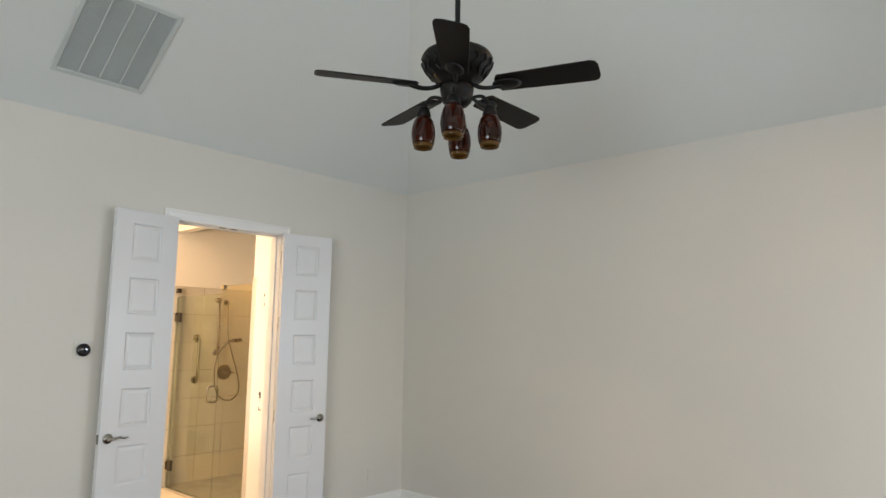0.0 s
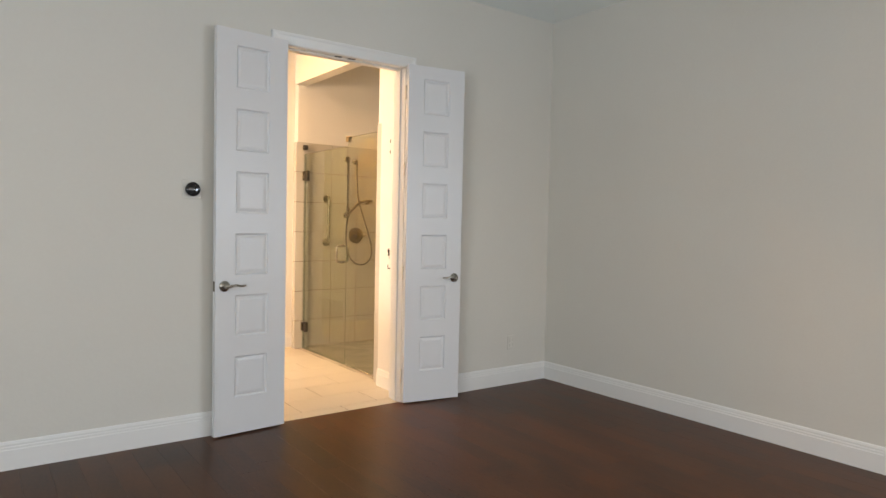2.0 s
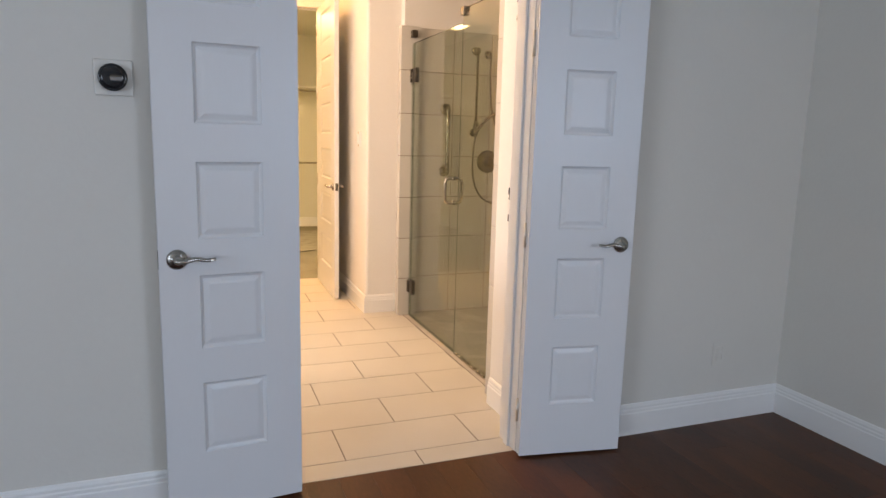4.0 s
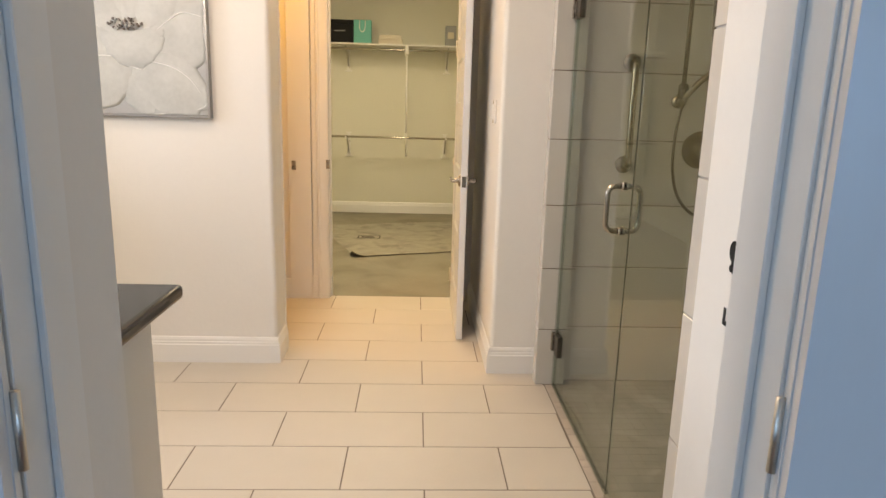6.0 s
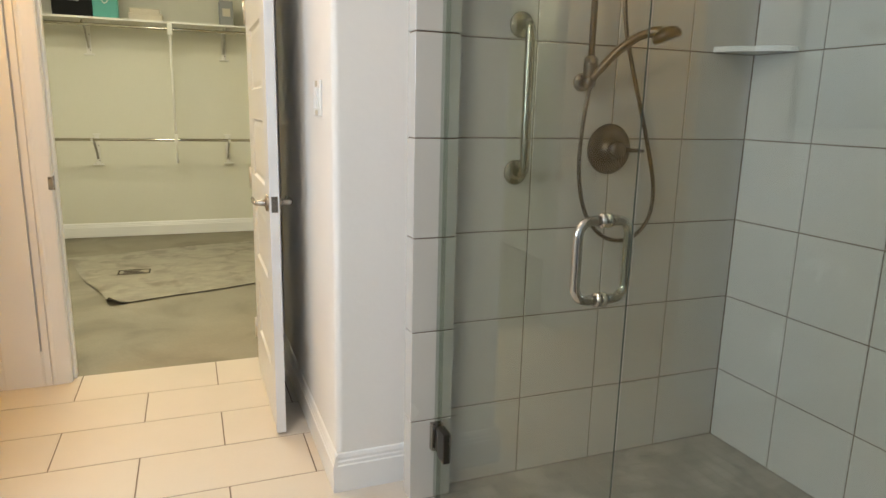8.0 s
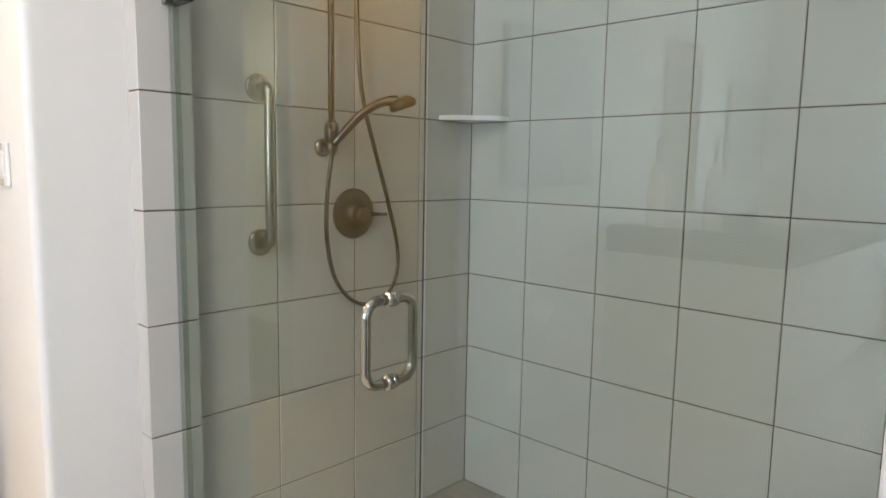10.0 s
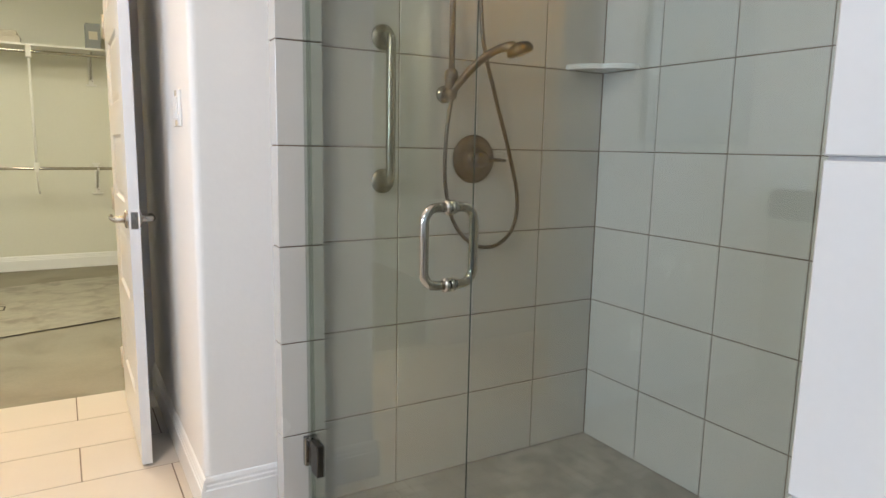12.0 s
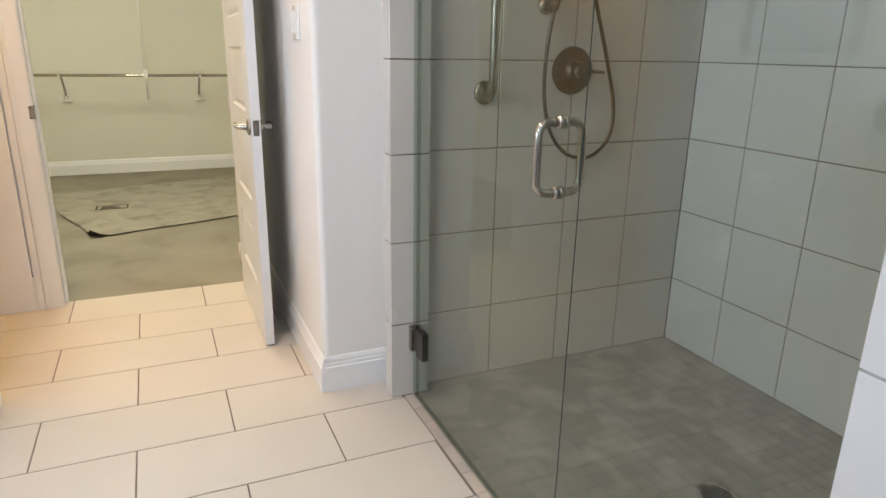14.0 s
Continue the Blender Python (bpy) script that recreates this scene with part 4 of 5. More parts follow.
# ---- bathroom things ----
def painting():
    """A square canvas with a large relief flower in a thin silver frame."""
    x0, x1, z0, z1, y = -1.482, -0.73, 1.248, 2.008, 0.2645
    p = thing("painting", ((x0 + x1) / 2, y, z0), "white relief flower painting in a thin silver frame", "painting")
    d, w = 0.04, 0.014
    for a in ((x0, x0 + w, z0, z1), (x1 - w, x1, z0, z1), (x0 + w, x1 - w, z0, z0 + w), (x0 + w, x1 - w, z1 - w, z1)):
        part("frame_rail", box(a[0], a[1], y - d, y, a[2], a[3], 0.002), SILVER, p, "brushed silver frame")
    part("canvas", box(x0 + w, x1 - w, y - 0.03, y - 0.002, z0 + w, z1 - w), CANVAS, p)
    cx, cz = -1.105, 1.628
    rnd = random.Random(5)
    # petals: base x and z from the middle, direction, length, width, height over the canvas
    spec = [(0.0, 0.03, 90, 0.34, 0.4, 0.0), (-0.05, 0.02, 135, 0.42, 0.34, 0.6), (0.06, 0.02, 44, 0.42, 0.36, 0.8),
            (0.03, -0.1, 290, 0.26, 0.24, 0.4), (-0.02, -0.02, 178, 0.36, 0.3, 1.2), (0.06, -0.02, 6, 0.33, 0.34, 1.4),
            (0.02, -0.095, 211, 0.34, 0.31, 2.0), (0.025, -0.095, 322, 0.36, 0.3, 2.2), (-0.03, 0.0, 120, 0.24, 0.2, 2.6),
            (0.08, 0.0, 62, 0.26, 0.2, 2.8), (0.01, 0.03, 92, 0.17, 0.15, 2.4), (-0.05, 0.0, 196, 0.2, 0.19, 2.6), (0.03, 0.03, 274, 0.15, 0.32, 4.2)]
    for k, (ox, oz, deg, length, width, layer) in enumerate(spec):
        bm = bmesh.new()
        nu, nv = 24, 19
        rows = []
        seed = rnd.uniform(0, 50)
        for i in range(nu + 1):
            u = i / nu
            half = width / 2 * (math.sin(math.pi * min(1.0, u * 0.86 + 0.06)) ** 0.65 if layer < 4 else (1 - 0.92 * u * u) ** 0.5)
            row = []
            for j in range(nv):
                v = 2 * j / (nv - 1) - 1
                wob = 0.022 * noise.noise(Vector((u * 4, v * 2, seed)))
                a = 0.02 + u * length + 0.02 * (1 - v * v) * u + wob
                b = half * v * (1 + 0.1 * noise.noise(Vector((u * 5, v, seed + 9))))
                lift = 0.0006 + 0.0013 * layer + (0.002 if layer > 4 else 0.0) + 0.003 * (1 - v * v) * math.sin(math.pi * u) + 0.0008 * math.exp(-((abs(v) - 0.85) / 0.1) ** 2) * u + 0.0014 * math.exp(-((u - 0.95) / 0.05) ** 2)
                lift += 0.0014 * noise.noise(Vector((u * 2, v * 5, seed + 20))) + 0.0006 * noise.noise(Vector((u * 9, v * 14, seed + 30)))
                soft = min(1.0, (1.02 - max(abs(v), u)) / 0.22)
                lift *= 0.3 + 0.7 * soft * soft * (3 - 2 * soft)
                th = radians(deg)
                px = cx + ox + a * math.cos(th) - b * math.sin(th)
                pz = cz + oz + a * math.sin(th) + b * math.cos(th)
                px, pz = min(max(px, x0 + w + 0.001), x1 - w - 0.001), min(max(pz, z0 + w + 0.001), z1 - w - 0.001)
                row.append(bm.verts.new((px, y - 0.03 - lift, pz)))
            rows.append(row)
        for a, b in zip(rows, rows[1:]):
            for j in range(nv - 1):
                bm.faces.new((a[j], a[j + 1], b[j + 1], b[j]))
        rim = [bm.edges.get((rows[-1][j], rows[-1][j + 1])) for j in range(nv - 1)] + [bm.edges.get((rows[i][c], rows[i + 1][c])) for i in range(nu) for c in (0, nv - 1)]
        skirt = bmesh.ops.extrude_edge_only(bm, edges=rim)
        for q in skirt["geom"]:
            if isinstance(q, bmesh.types.BMVert):
                q.co.y = y - 0.0302
        rim_line = [rows[nu - 1][j].co.copy() for j in range(4 + k % 4, nv - 4 - k % 3)]
        fold = curve_points([rows[int(nu * q)][int((nv - 1) * (0.5 + (0.3 if k % 2 else -0.3) * math.sin(2.2 * q)))].co.copy() for q in (0.12, 0.4, 0.65, 0.88)], 5)
        part("petal", bm, PETAL, p, smooth=True)
        for line in (rim_line, fold) if k in (4, 5, 6, 7) else (rim_line,):
            if layer > 0.3:
                line = [q + Vector((0, -0.0008, 0)) for q in line]
                part("paint_ridge", tube(bmesh.new(), line, [0.0006 + 0.0024 * math.sin(math.pi * i / (len(line) - 1)) for i in range(len(line))], 6), RIDGE, p, "white paint ridge", smooth=True)
    for k in range(64):
        a, r = rnd.uniform(0, 6.28), 0.07 * rnd.random() ** 0.6
        sx, sz, s = cx + r * 1.25 * math.cos(a), cz + 0.04 + 0.4 * r * math.sin(a), rnd.uniform(0.0018, 0.0042)
        part("stamen", box(sx - s, sx + s, y - 0.052, y - 0.034, sz - s * 1.3, sz + s * 1.3, 0.002), STAMEN if k % 3 else PETAL, p, "grey and gold paint dab")


painting()


def switch_plate(name, m, label, gang=1):
    s = thing(name, m, label, "switch")
    w = 0.072 + 0.046 * (gang - 1)
    part("plate", box(-w / 2, w / 2, -0.058, 0.058, 0, 0.008, 0.002), PLASTIC, s)
    for z in (-0.047, 0.047):
        part("end_tab", box(-0.02, 0.02, z - 0.009, z + 0.009, 0.008, 0.0095, 0.001), BEIGECARD, s, "small grey-beige tab")
    for k in range(gang):
        x = (k - (gang - 1) / 2) * 0.046
        part("rocker", box(x - 0.016, x + 0.016, -0.033, 0.033, 0.008, 0.013, 0.0015), PLASTIC, s)
    return s


switch_plate("light_switch", facing(0.6445, 0.378, 1.315, (-1, 0, 0)), "white two-gang rocker switch plate on the wall end", 2)
ot = thing("wall_outlet", facing(1.785, WALL_Y - 0.0005, 0.345, (0, -1, 0)), "wall-coloured electrical outlet above the baseboard", "outlet")
part("plate", box(-0.036, 0.036, -0.058, 0.058, 0, 0.005, 0.002), TINTED, ot)
for z in (-0.02, 0.02):
    part("socket", box(-0.017, 0.017, z - 0.014, z + 0.014, 0.005, 0.0075, 0.003), TINTED, ot)

WX = NEAR_FACE - 0.0006
# the wall holes are flat black shapes; their shaded depth is only colour
an = thing("wall_anchor_hole", (NEAR_FACE, -1.855, 1.085), "torn dark bracket hole in the white painted wall", "wall hole")
bm = bmesh.new()
lathe(bm, [(0.016, 0), (0.016, 0.001)], facing(WX, -1.855, 1.093, (-1, 0, 0)) @ Matrix.Diagonal((1, 1.25, 1, 1)), 20)
lathe(bm, [(0.01, 0), (0.01, 0.0014)], facing(WX, -1.861, 1.069, (-1, 0, 0)) @ Matrix.Diagonal((1, 1.7, 1, 1)), 16)
lathe(bm, [(0.007, 0), (0.007, 0.0017)], facing(WX, -1.853, 1.061, (-1, 0, 0)), 12)
part("hole", bm, DARK, an)
part("chip", lathe(bmesh.new(), [(0.005, 0), (0.005, 0.001)], facing(WX, -1.867, 1.039, (-1, 0, 0)) @ Matrix.Diagonal((1, 1.4, 1, 1)), 10), GREYCARD, an)
an = thing("wall_slot", (NEAR_FACE, -1.85, 0.96), "torn dark L-shaped slot in the white painted wall", "wall hole")
bm = box(WX - 0.0008, WX + 0.0004, -1.852, -1.843, 0.955, 0.985, 0.0003)
bx(bm, WX - 0.0012, WX + 0.0004, -1.884, -1.8435, 0.9525, 0.9615, 0.0003)
part("slot", bm, DARK, an)
for z in (1.95, 1.868):
    an = thing("wall_anchor_hole", (NEAR_FACE, -1.855, z), "small dark screw hole in the white painted wall", "wall hole", "old screw holes")
    part("hole", lathe(bmesh.new(), [(0.0075, 0), (0.0075, 0.001)], facing(NEAR_FACE - 0.0006, -1.855, z, (-1, 0, 0)) @ Matrix.Diagonal((0.9, 2.0, 1, 1)), 16), DARK, an)


def counter_slab(x0, x1, y0, y1, z0, z1):
    bm = box(x0, x1, y0, y1, z0, z1)
    es = [e for e in bm.edges if abs(e.verts[0].co.z - e.verts[1].co.z) > 0.01 and e.verts[0].co.x > x1 - 0.001]
    bmesh.ops.bevel(bm, geom=es, offset=0.012, segments=4, affect="EDGES", profile=0.5)
    es = [e for e in bm.edges if abs(e.verts[0].co.z - e.verts[1].co.z) < 1e-5]
    bmesh.ops.bevel(bm, geom=es, offset=0.012, segments=4, affect="EDGES", profile=0.5)
    return bm


def vanity(name, x0, x1, back, front, s, label):
    """A cabinet between back and front (s: the way that it faces along y)."""
    v = thing(name, ((x0 + x1) / 2, (back + front) / 2, 0), label, "cabinet")
    part("body", box(x0, x1, min(back, front), max(back, front), 0.1, 0.858, 0.002), CABINET, v)
    part("plinth", box(x0 + 0.005, x1 - 0.0005, min(back, front - s * 0.06), max(back, front - s * 0.06), 0, 0.1), CABINET, v)
    part("side_panel", box(x1 - 0.0005, x1 + 0.012, min(back, front), max(back, front), 0.0, 0.858, 0.002), CABINET, v)
    count = max(1, round((x1 - x0) / 0.5))
    step = (x1 - x0) / count
    for k in range(count):
        a, b = x0 + k * step + 0.008, x0 + (k + 1) * step - 0.008
        y0, y1 = sorted((front, front + s * 0.019))
        dd = part("door", box(a, b, y0, y1, 0.12, 0.845, 0.003), CABINET, v)
        hx0 = b - 0.05 if k % 2 == 0 else a + 0.05
        part("handle", tube(bmesh.new(), [(hx0, front + s * 0.019, 0.66), (hx0, front + s * 0.045, 0.66), (hx0, front + s * 0.045, 0.76), (hx0, front + s * 0.019, 0.76)], 0.005, 8), NICKEL, dd, "brushed nickel handle")
    return v


vanity("vanity_cabinet", -3.2, -0.388, BATH_Y + 0.001, -1.475, 1, "white painted vanity cabinet with a plain end panel")
solo("vanity_countertop", counter_slab(-3.24, -0.312, BATH_Y + 0.001, -1.424, 0.859, 0.896), GRANITE, "polished black granite vanity countertop with rounded edge", "countertop", smooth=False)
vanity("vanity_cabinet", -4.28, -1.785, 0.264, -0.7, -1, "white painted vanity cabinet against the picture wall")
solo("vanity_countertop", bx(counter_slab(-4.28, -1.74, -0.75, 0.264, 0.859, 0.896), -4.28, -1.745, 0.243, 0.264, 0.894, 1.0, 0.003), GRANITE, "polished black granite countertop with low backsplash", "countertop")
solo("vanity_ledge", box(-1.875, -1.746, -0.74, 0.242, 0.8965, 1.02, 0.004, 2), GRANITE, "polished black granite ledge along the end of a vanity", "ledge")
for sy in (-0.006, -0.33):
    sd = thing("soap_dispenser", (-1.81, sy, 1.0205), "tall white soap dispenser with a hooked metal spout", "dispenser", "dispensers on the vanity")
    part("bottle", lathe(bmesh.new(), [(0.046, 0.0), (0.05, 0.01), (0.047, 0.26), (0.036, 0.31), (0.02, 0.335), (0.018, 0.36)], Matrix.Translation((-1.81, sy, 1.0205)), 24), CERAMIC, sd, smooth=True)
    part("spout", tube(bmesh.new(), curve_points([(-1.81, sy, 1.37), (-1.81, sy, 1.48), (-1.8, sy - 0.01, 1.505), (-1.79, sy - 0.05, 1.51), (-1.79, sy - 0.065, 1.49)], 5), 0.011, 10), BRONZE, sd, smooth=True)
bm = bmesh.new()
for k in range(3):
    bx(bm, -1.868 + 0.006 * k, -1.752 - 0.006 * k, -0.28 + 0.01 * k, -0.06 - 0.015 * k, 1.0205 + 0.018 * k, 1.0205 + 0.018 * (k + 1), 0.007, 3)
solo("folded_towel", bm, CERAMIC, "small folded white towel on a black granite ledge", "towel", smooth=True)
mi = thing("wall_mirror", (-2.67, 0.264, 1.06), "tall narrow wall mirror in a thin silver frame", "mirror")
part("glass", box(-2.93, -2.42, 0.255, 0.264, 1.08, 2.18), MIRROR, mi)
for a in ((-2.95, -2.93, 1.06, 2.2), (-2.42, -2.4, 1.06, 2.2), (-2.93, -2.42, 1.06, 1.08), (-2.93, -2.42, 2.18, 2.2)):
    part("frame_rail", box(a[0], a[1], 0.245, 0.264, a[2], a[3], 0.002), SILVER, mi)
pc = thing("framed_picture", (-3.86, 0.264, 1.29), "grey framed picture beside a tall mirror", "picture")
part("canvas", box(-4.226, -3.474, 0.236, 0.264, 1.304, 2.02), CANVAS, pc)
for a in ((-4.24, -4.226, 1.29, 2.034), (-3.474, -3.46, 1.29, 2.034), (-4.226, -3.474, 1.29, 1.304), (-4.226, -3.474, 2.02, 2.034)):
    part("frame_rail", box(a[0], a[1], 0.226, 0.264, a[2], a[3], 0.002), SILVER, pc)
# added fixture, out of view, that houses the lamp for the picture wall
vl = thing("added_vanity_light", (-1.6, BATH_Y, 2.4), "unseen added nickel wall light with frosted glass shades above a vanity", "wall light")
part("back_plate", box(-2.0, -1.2, BATH_Y + 0.0005, BATH_Y + 0.03, 2.42, 2.5, 0.004), NICKEL, vl)
for x in (-1.9, -1.6, -1.3):
    part("shade", lathe(bmesh.new(), [(0.03, 0.06), (0.045, 0.03), (0.06, -0.04), (0.058, -0.06), (0.03, -0.065)], Matrix.Translation((x, BATH_Y + 0.095, 2.45)), 20), LAMPWHITE, vl, "glowing frosted glass shade", smooth=True)
    part("arm", tube(bmesh.new(), [(x, BATH_Y + 0.029, 2.46), (x, BATH_Y + 0.095, 2.515)], 0.008, 8), NICKEL, vl)


def ceiling_light(x, y, z, r, material, label, square=False):
    c = thing("ceiling_light", (x, y, z), label, "ceiling light")
    if square:
        part("diffuser", box(x - r, x + r, y - r, y + r, z - 0.035, z - 0.0205, 0.004, 2), material, c, "glowing white diffuser")
        part("rim", box(x - r - 0.015, x + r + 0.015, y - r - 0.015, y + r + 0.015, z - 0.02, z - 0.0005, 0.003), TRIM, c)
    else:
        part("diffuser", lathe(bmesh.new(), [(r, -0.02), (r * 0.9, -0.032), (r * 0.5, -0.042), (0.01, -0.045)], Matrix.Translation((x, y, z)), 28), material, c, "glowing white diffuser", smooth=True)
        part("rim", lathe(bmesh.new(), [(r + 0.015, -0.0005), (r + 0.015, -0.02), (r, -0.024), (r, -0.0005)], Matrix.Translation((x, y, z)), 28), TRIM, c, smooth=True)
    return c


# none of these fixtures is seen directly; their places are assumed
ceiling_light(-0.4, -0.9, BATH_CEIL, 0.16, LAMPWARM, "unseen round white flush ceiling light in the bathroom")
ceiling_light(0.05, 0.95, BATH_CEIL, 0.15, LAMPWHITE, "square white flush ceiling light outside the closet", True)
ceiling_light(-0.95, 0.75, BATH_CEIL, 0.14, LAMPWARM, "round warm flush ceiling light in the toilet room")
ceiling_light(-0.3, 2.9, CL_CEIL, 0.46, LAMPWHITE, "square white flush ceiling light in the closet", True)


# ---- closet ----
BRACKET = mat("grey_bracket_enamel", (0.4, 0.385, 0.34), 0.4, 0.3, var=0.04, bump=0.02)
SHY, BACKY = 4.815, CL_Y1
solo("closet_shelf", box(CL_X0 + 0.001, CL_X1 - 0.001, SHY, BACKY - 0.0005, 1.998, 2.016, 0.002), WIRE, "white painted closet shelf along the back wall", "shelf")
for z, nm, lb in ((1.952, "closet_rod", "polished metal hanging rod under the closet shelf"), (0.957, "closet_rod", "polished metal lower hanging rod in the closet")):
    solo(nm, tube(bmesh.new(), [(CL_X0 + 0.001, SHY + 0.02, z), (CL_X1 - 0.001, SHY + 0.02, z)], 0.013, 14), CHROME, lb, "rod", group="closet rods", smooth=True)
for x in (-0.58, 0.6):
    for z, low in ((1.998, False), (0.985, True)):
        b = thing("shelf_bracket", (x, BACKY, z - 0.25), "white metal rod bracket screwed to the closet wall", "bracket", "closet brackets")
        part("wall_plate", box(x - 0.02, x + 0.02, BACKY - 0.008, BACKY - 0.0005, z - 0.27, z - 0.001, 0.002), WIRE, b)
        for e in (-0.02, 0.017):
            part("side_flange", box(x + e, x + e + 0.003, BACKY - 0.022, BACKY - 0.0082, z - 0.265, z - 0.03, 0.001), WIRE, b)
        arm = curve_points([(x, BACKY - 0.01, z - 0.22), (x, BACKY - 0.07, z - 0.17), (x, BACKY - 0.2, z - 0.07), (x, SHY + 0.06, z - 0.025), (x, SHY + 0.015, z - 0.02)], 5)
        part("arm", tube(bmesh.new(), arm, 0.013, 8, flat=0.5), BRACKET, b, smooth=True)
        part("foot", box(x - 0.045, x + 0.045, BACKY - 0.026, BACKY - 0.0005, z - 0.287, z - 0.27, 0.003), WIRE, b)
        for zs in (-0.1, -0.24):
            part("screw", lathe(bmesh.new(), [(0.006, 0), (0.005, 0.003), (0.001, 0.0035)], facing(x + 0.01, BACKY - 0.0081, z + zs, (0, -1, 0)), 10), NICKEL, b)
        if low:
            hook = curve_points([(x, SHY + 0.045, z - 0.02), (x, SHY + 0.04, z - 0.042), (x, SHY + 0.02, z - 0.047), (x, SHY, z - 0.04), (x, SHY - 0.004, z - 0.02)], 4)
            part("cradle", tube(bmesh.new(), hook, 0.012, 8, flat=0.35), WIRE, b, smooth=True)
            part("top_plate", box(x - 0.034, x + 0.034, BACKY - 0.024, BACKY - 0.0005, z, z + 0.014, 0.003), WIRE, b)
po = thing("closet_support_pole", (0.124, SHY + 0.02, 0.72), "white support pole between closet shelf and lower rod", "support pole")
part("tube", tube(bmesh.new(), [(0.124, SHY + 0.02, 0.98), (0.124, SHY + 0.02, 1.92)], 0.011, 12), WIRE, po, smooth=True)
part("upper_joint", box(0.102, 0.146, SHY - 0.005, SHY + 0.045, 1.9, 1.997, 0.005), WIRE, po)
part("lower_joint", box(0.106, 0.142, SHY - 0.002, SHY + 0.042, 0.93, 1.01, 0.005), WIRE, po)
part("brace", tube(bmesh.new(), [(0.124, SHY + 0.02, 0.935), (0.124, SHY + 0.06, 0.83), (0.124, BACKY - 0.01, 0.72)], 0.008, 10), WIRE, po, smooth=True)

ST = 2.0165
bb = thing("storage_box", (-0.645, 4.95, ST), "black lidded cardboard box on the closet shelf", "box")
part("body", box(-0.8, -0.495, 4.84, 5.1, ST, ST + 0.2, 0.003), BLACKCARD, bb)
part("lid", box(-0.805, -0.49, 4.835, 5.105, ST + 0.2, ST + 0.25, 0.004), BLACKCARD, bb)
part("print", box(-0.71, -0.585, 4.8385, 4.8395, ST + 0.125, ST + 0.133), GREYCARD, bb, "pale grey printed bar")
tb = thing("gift_bag", (-0.39, 4.9, ST), "teal paper gift bag with white cord handles", "bag")
bm = box(-0.487, -0.288, 4.85, 4.96, ST, ST + 0.255, 0.002)
part("body", bm, TEAL, tb)
part("cord", tube(bmesh.new(), curve_points([(-0.42, 4.848, ST + 0.25), (-0.418, 4.844, ST + 0.16), (-0.39, 4.844, ST + 0.12), (-0.36, 4.844, ST + 0.16), (-0.356, 4.848, ST + 0.25)], 5), 0.004, 6), WIRE, tb, "white cord handle")
for k, (x0, x1, z0, z1) in enumerate(((-0.205, 0.07, 0.0, 0.058), (-0.195, 0.05, 0.0585, 0.1))):
    b2 = thing("flat_box", ((x0 + x1) / 2, 4.95, ST + z0), "flat beige cardboard box stacked on the closet shelf", "box", "flat boxes")
    part("body", box(x0, x1, 4.85, 5.1, ST + z0, ST + z1 - 0.012, 0.002), BEIGECARD, b2)
    part("lid", box(x0 - 0.003, x1 + 0.003, 4.847, 5.103, ST + z1 - 0.012, ST + z1, 0.002), BEIGECARD, b2)
gp = thing("grey_box_file", (0.6, 4.92, ST), "grey box file standing at the end of the shelf", "box file")
part("body", box(0.565, 0.685, 4.86, 5.05, ST, ST + 0.22, 0.003), GREYCARD, gp)
part("label", box(0.59, 0.66, 4.8585, 4.8595, ST + 0.08, ST + 0.15), BEIGECARD, gp, "pale paper label")

# loose underlay sheet with a curled corner
bm = bmesh.new()
nu, nv = 26, 22
c00, c10, c01, c11 = (Vector(p) for p in ((-0.3, 2.69), (1.12, 3.17), (-0.78, 4.24), (1.15, 4.7)))
grid = []
for i in range(nu + 1):
    row = []
    for j in range(nv + 1):
        u, v = i / nu, j / nv
        p = c00 * (1 - u) * (1 - v) + c10 * u * (1 - v) + c01 * (1 - u) * v + c11 * u * v
        p = p + Vector((0.03 * noise.noise(Vector((v * 3, 1, u))), 0.03 * noise.noise(Vector((u * 3, 4, v)))))
        z = 0.0015 + 0.004 * (0.5 + 0.5 * noise.noise(Vector((u * 5, v * 5, 3))))
        curl = max(0.0, 1 - math.hypot(u * 1.6, v * 1.2) / 0.11)
        z += 0.05 * curl**1.6
        edge = max(0.0, 1 - u / 0.05) * max(0.0, 1 - abs(v - 0.3) / 0.35)
        z += 0.003 * edge
        row.append((p.x, p.y, z))
    grid.append(row)
for lift in (0.0025, 0.0):
    vs = [[bm.verts.new((x, y, z + lift)) for x, y, z in row] for row in grid]
    for a, b in zip(vs, vs[1:]):
        for j in range(nv):
            bm.faces.new((a[j], a[j + 1], b[j + 1], b[j]))
us = thing("underlay_sheet", (0.2, 3.6, 0), "mottled grey underlay sheet with a curled corner on concrete", "floor sheet")
part("sheet", bm, SHEET, us, smooth=True)
bm = bmesh.new()
tube(bm, [(grid[i][0][0], grid[i][0][1] - 0.002, grid[i][0][2] + 0.001) for i in range(nu + 1)], 0.002, 6)
tube(bm, [(grid[0][j][0] - 0.002, grid[0][j][1], grid[0][j][2] + 0.001) for j in range(3)], 0.005, 6)
part("torn_edge", bm, SHEETEDGE, us, "dark torn edge")
for x0, x1, y0, y1 in ((-0.33, -0.1, 3.5, 3.514), (-0.33, -0.1, 3.63, 3.644), (-0.33, -0.318, 3.514, 3.63), (-0.112, -0.1, 3.514, 3.63), (-0.29, -0.15, 3.54, 3.556), (-0.29, -0.17, 3.582, 3.598)):
    part("print", box(x0, x1, y0, y1, 0.0105, 0.0112), SHEETEDGE, us, "dark printed bar")


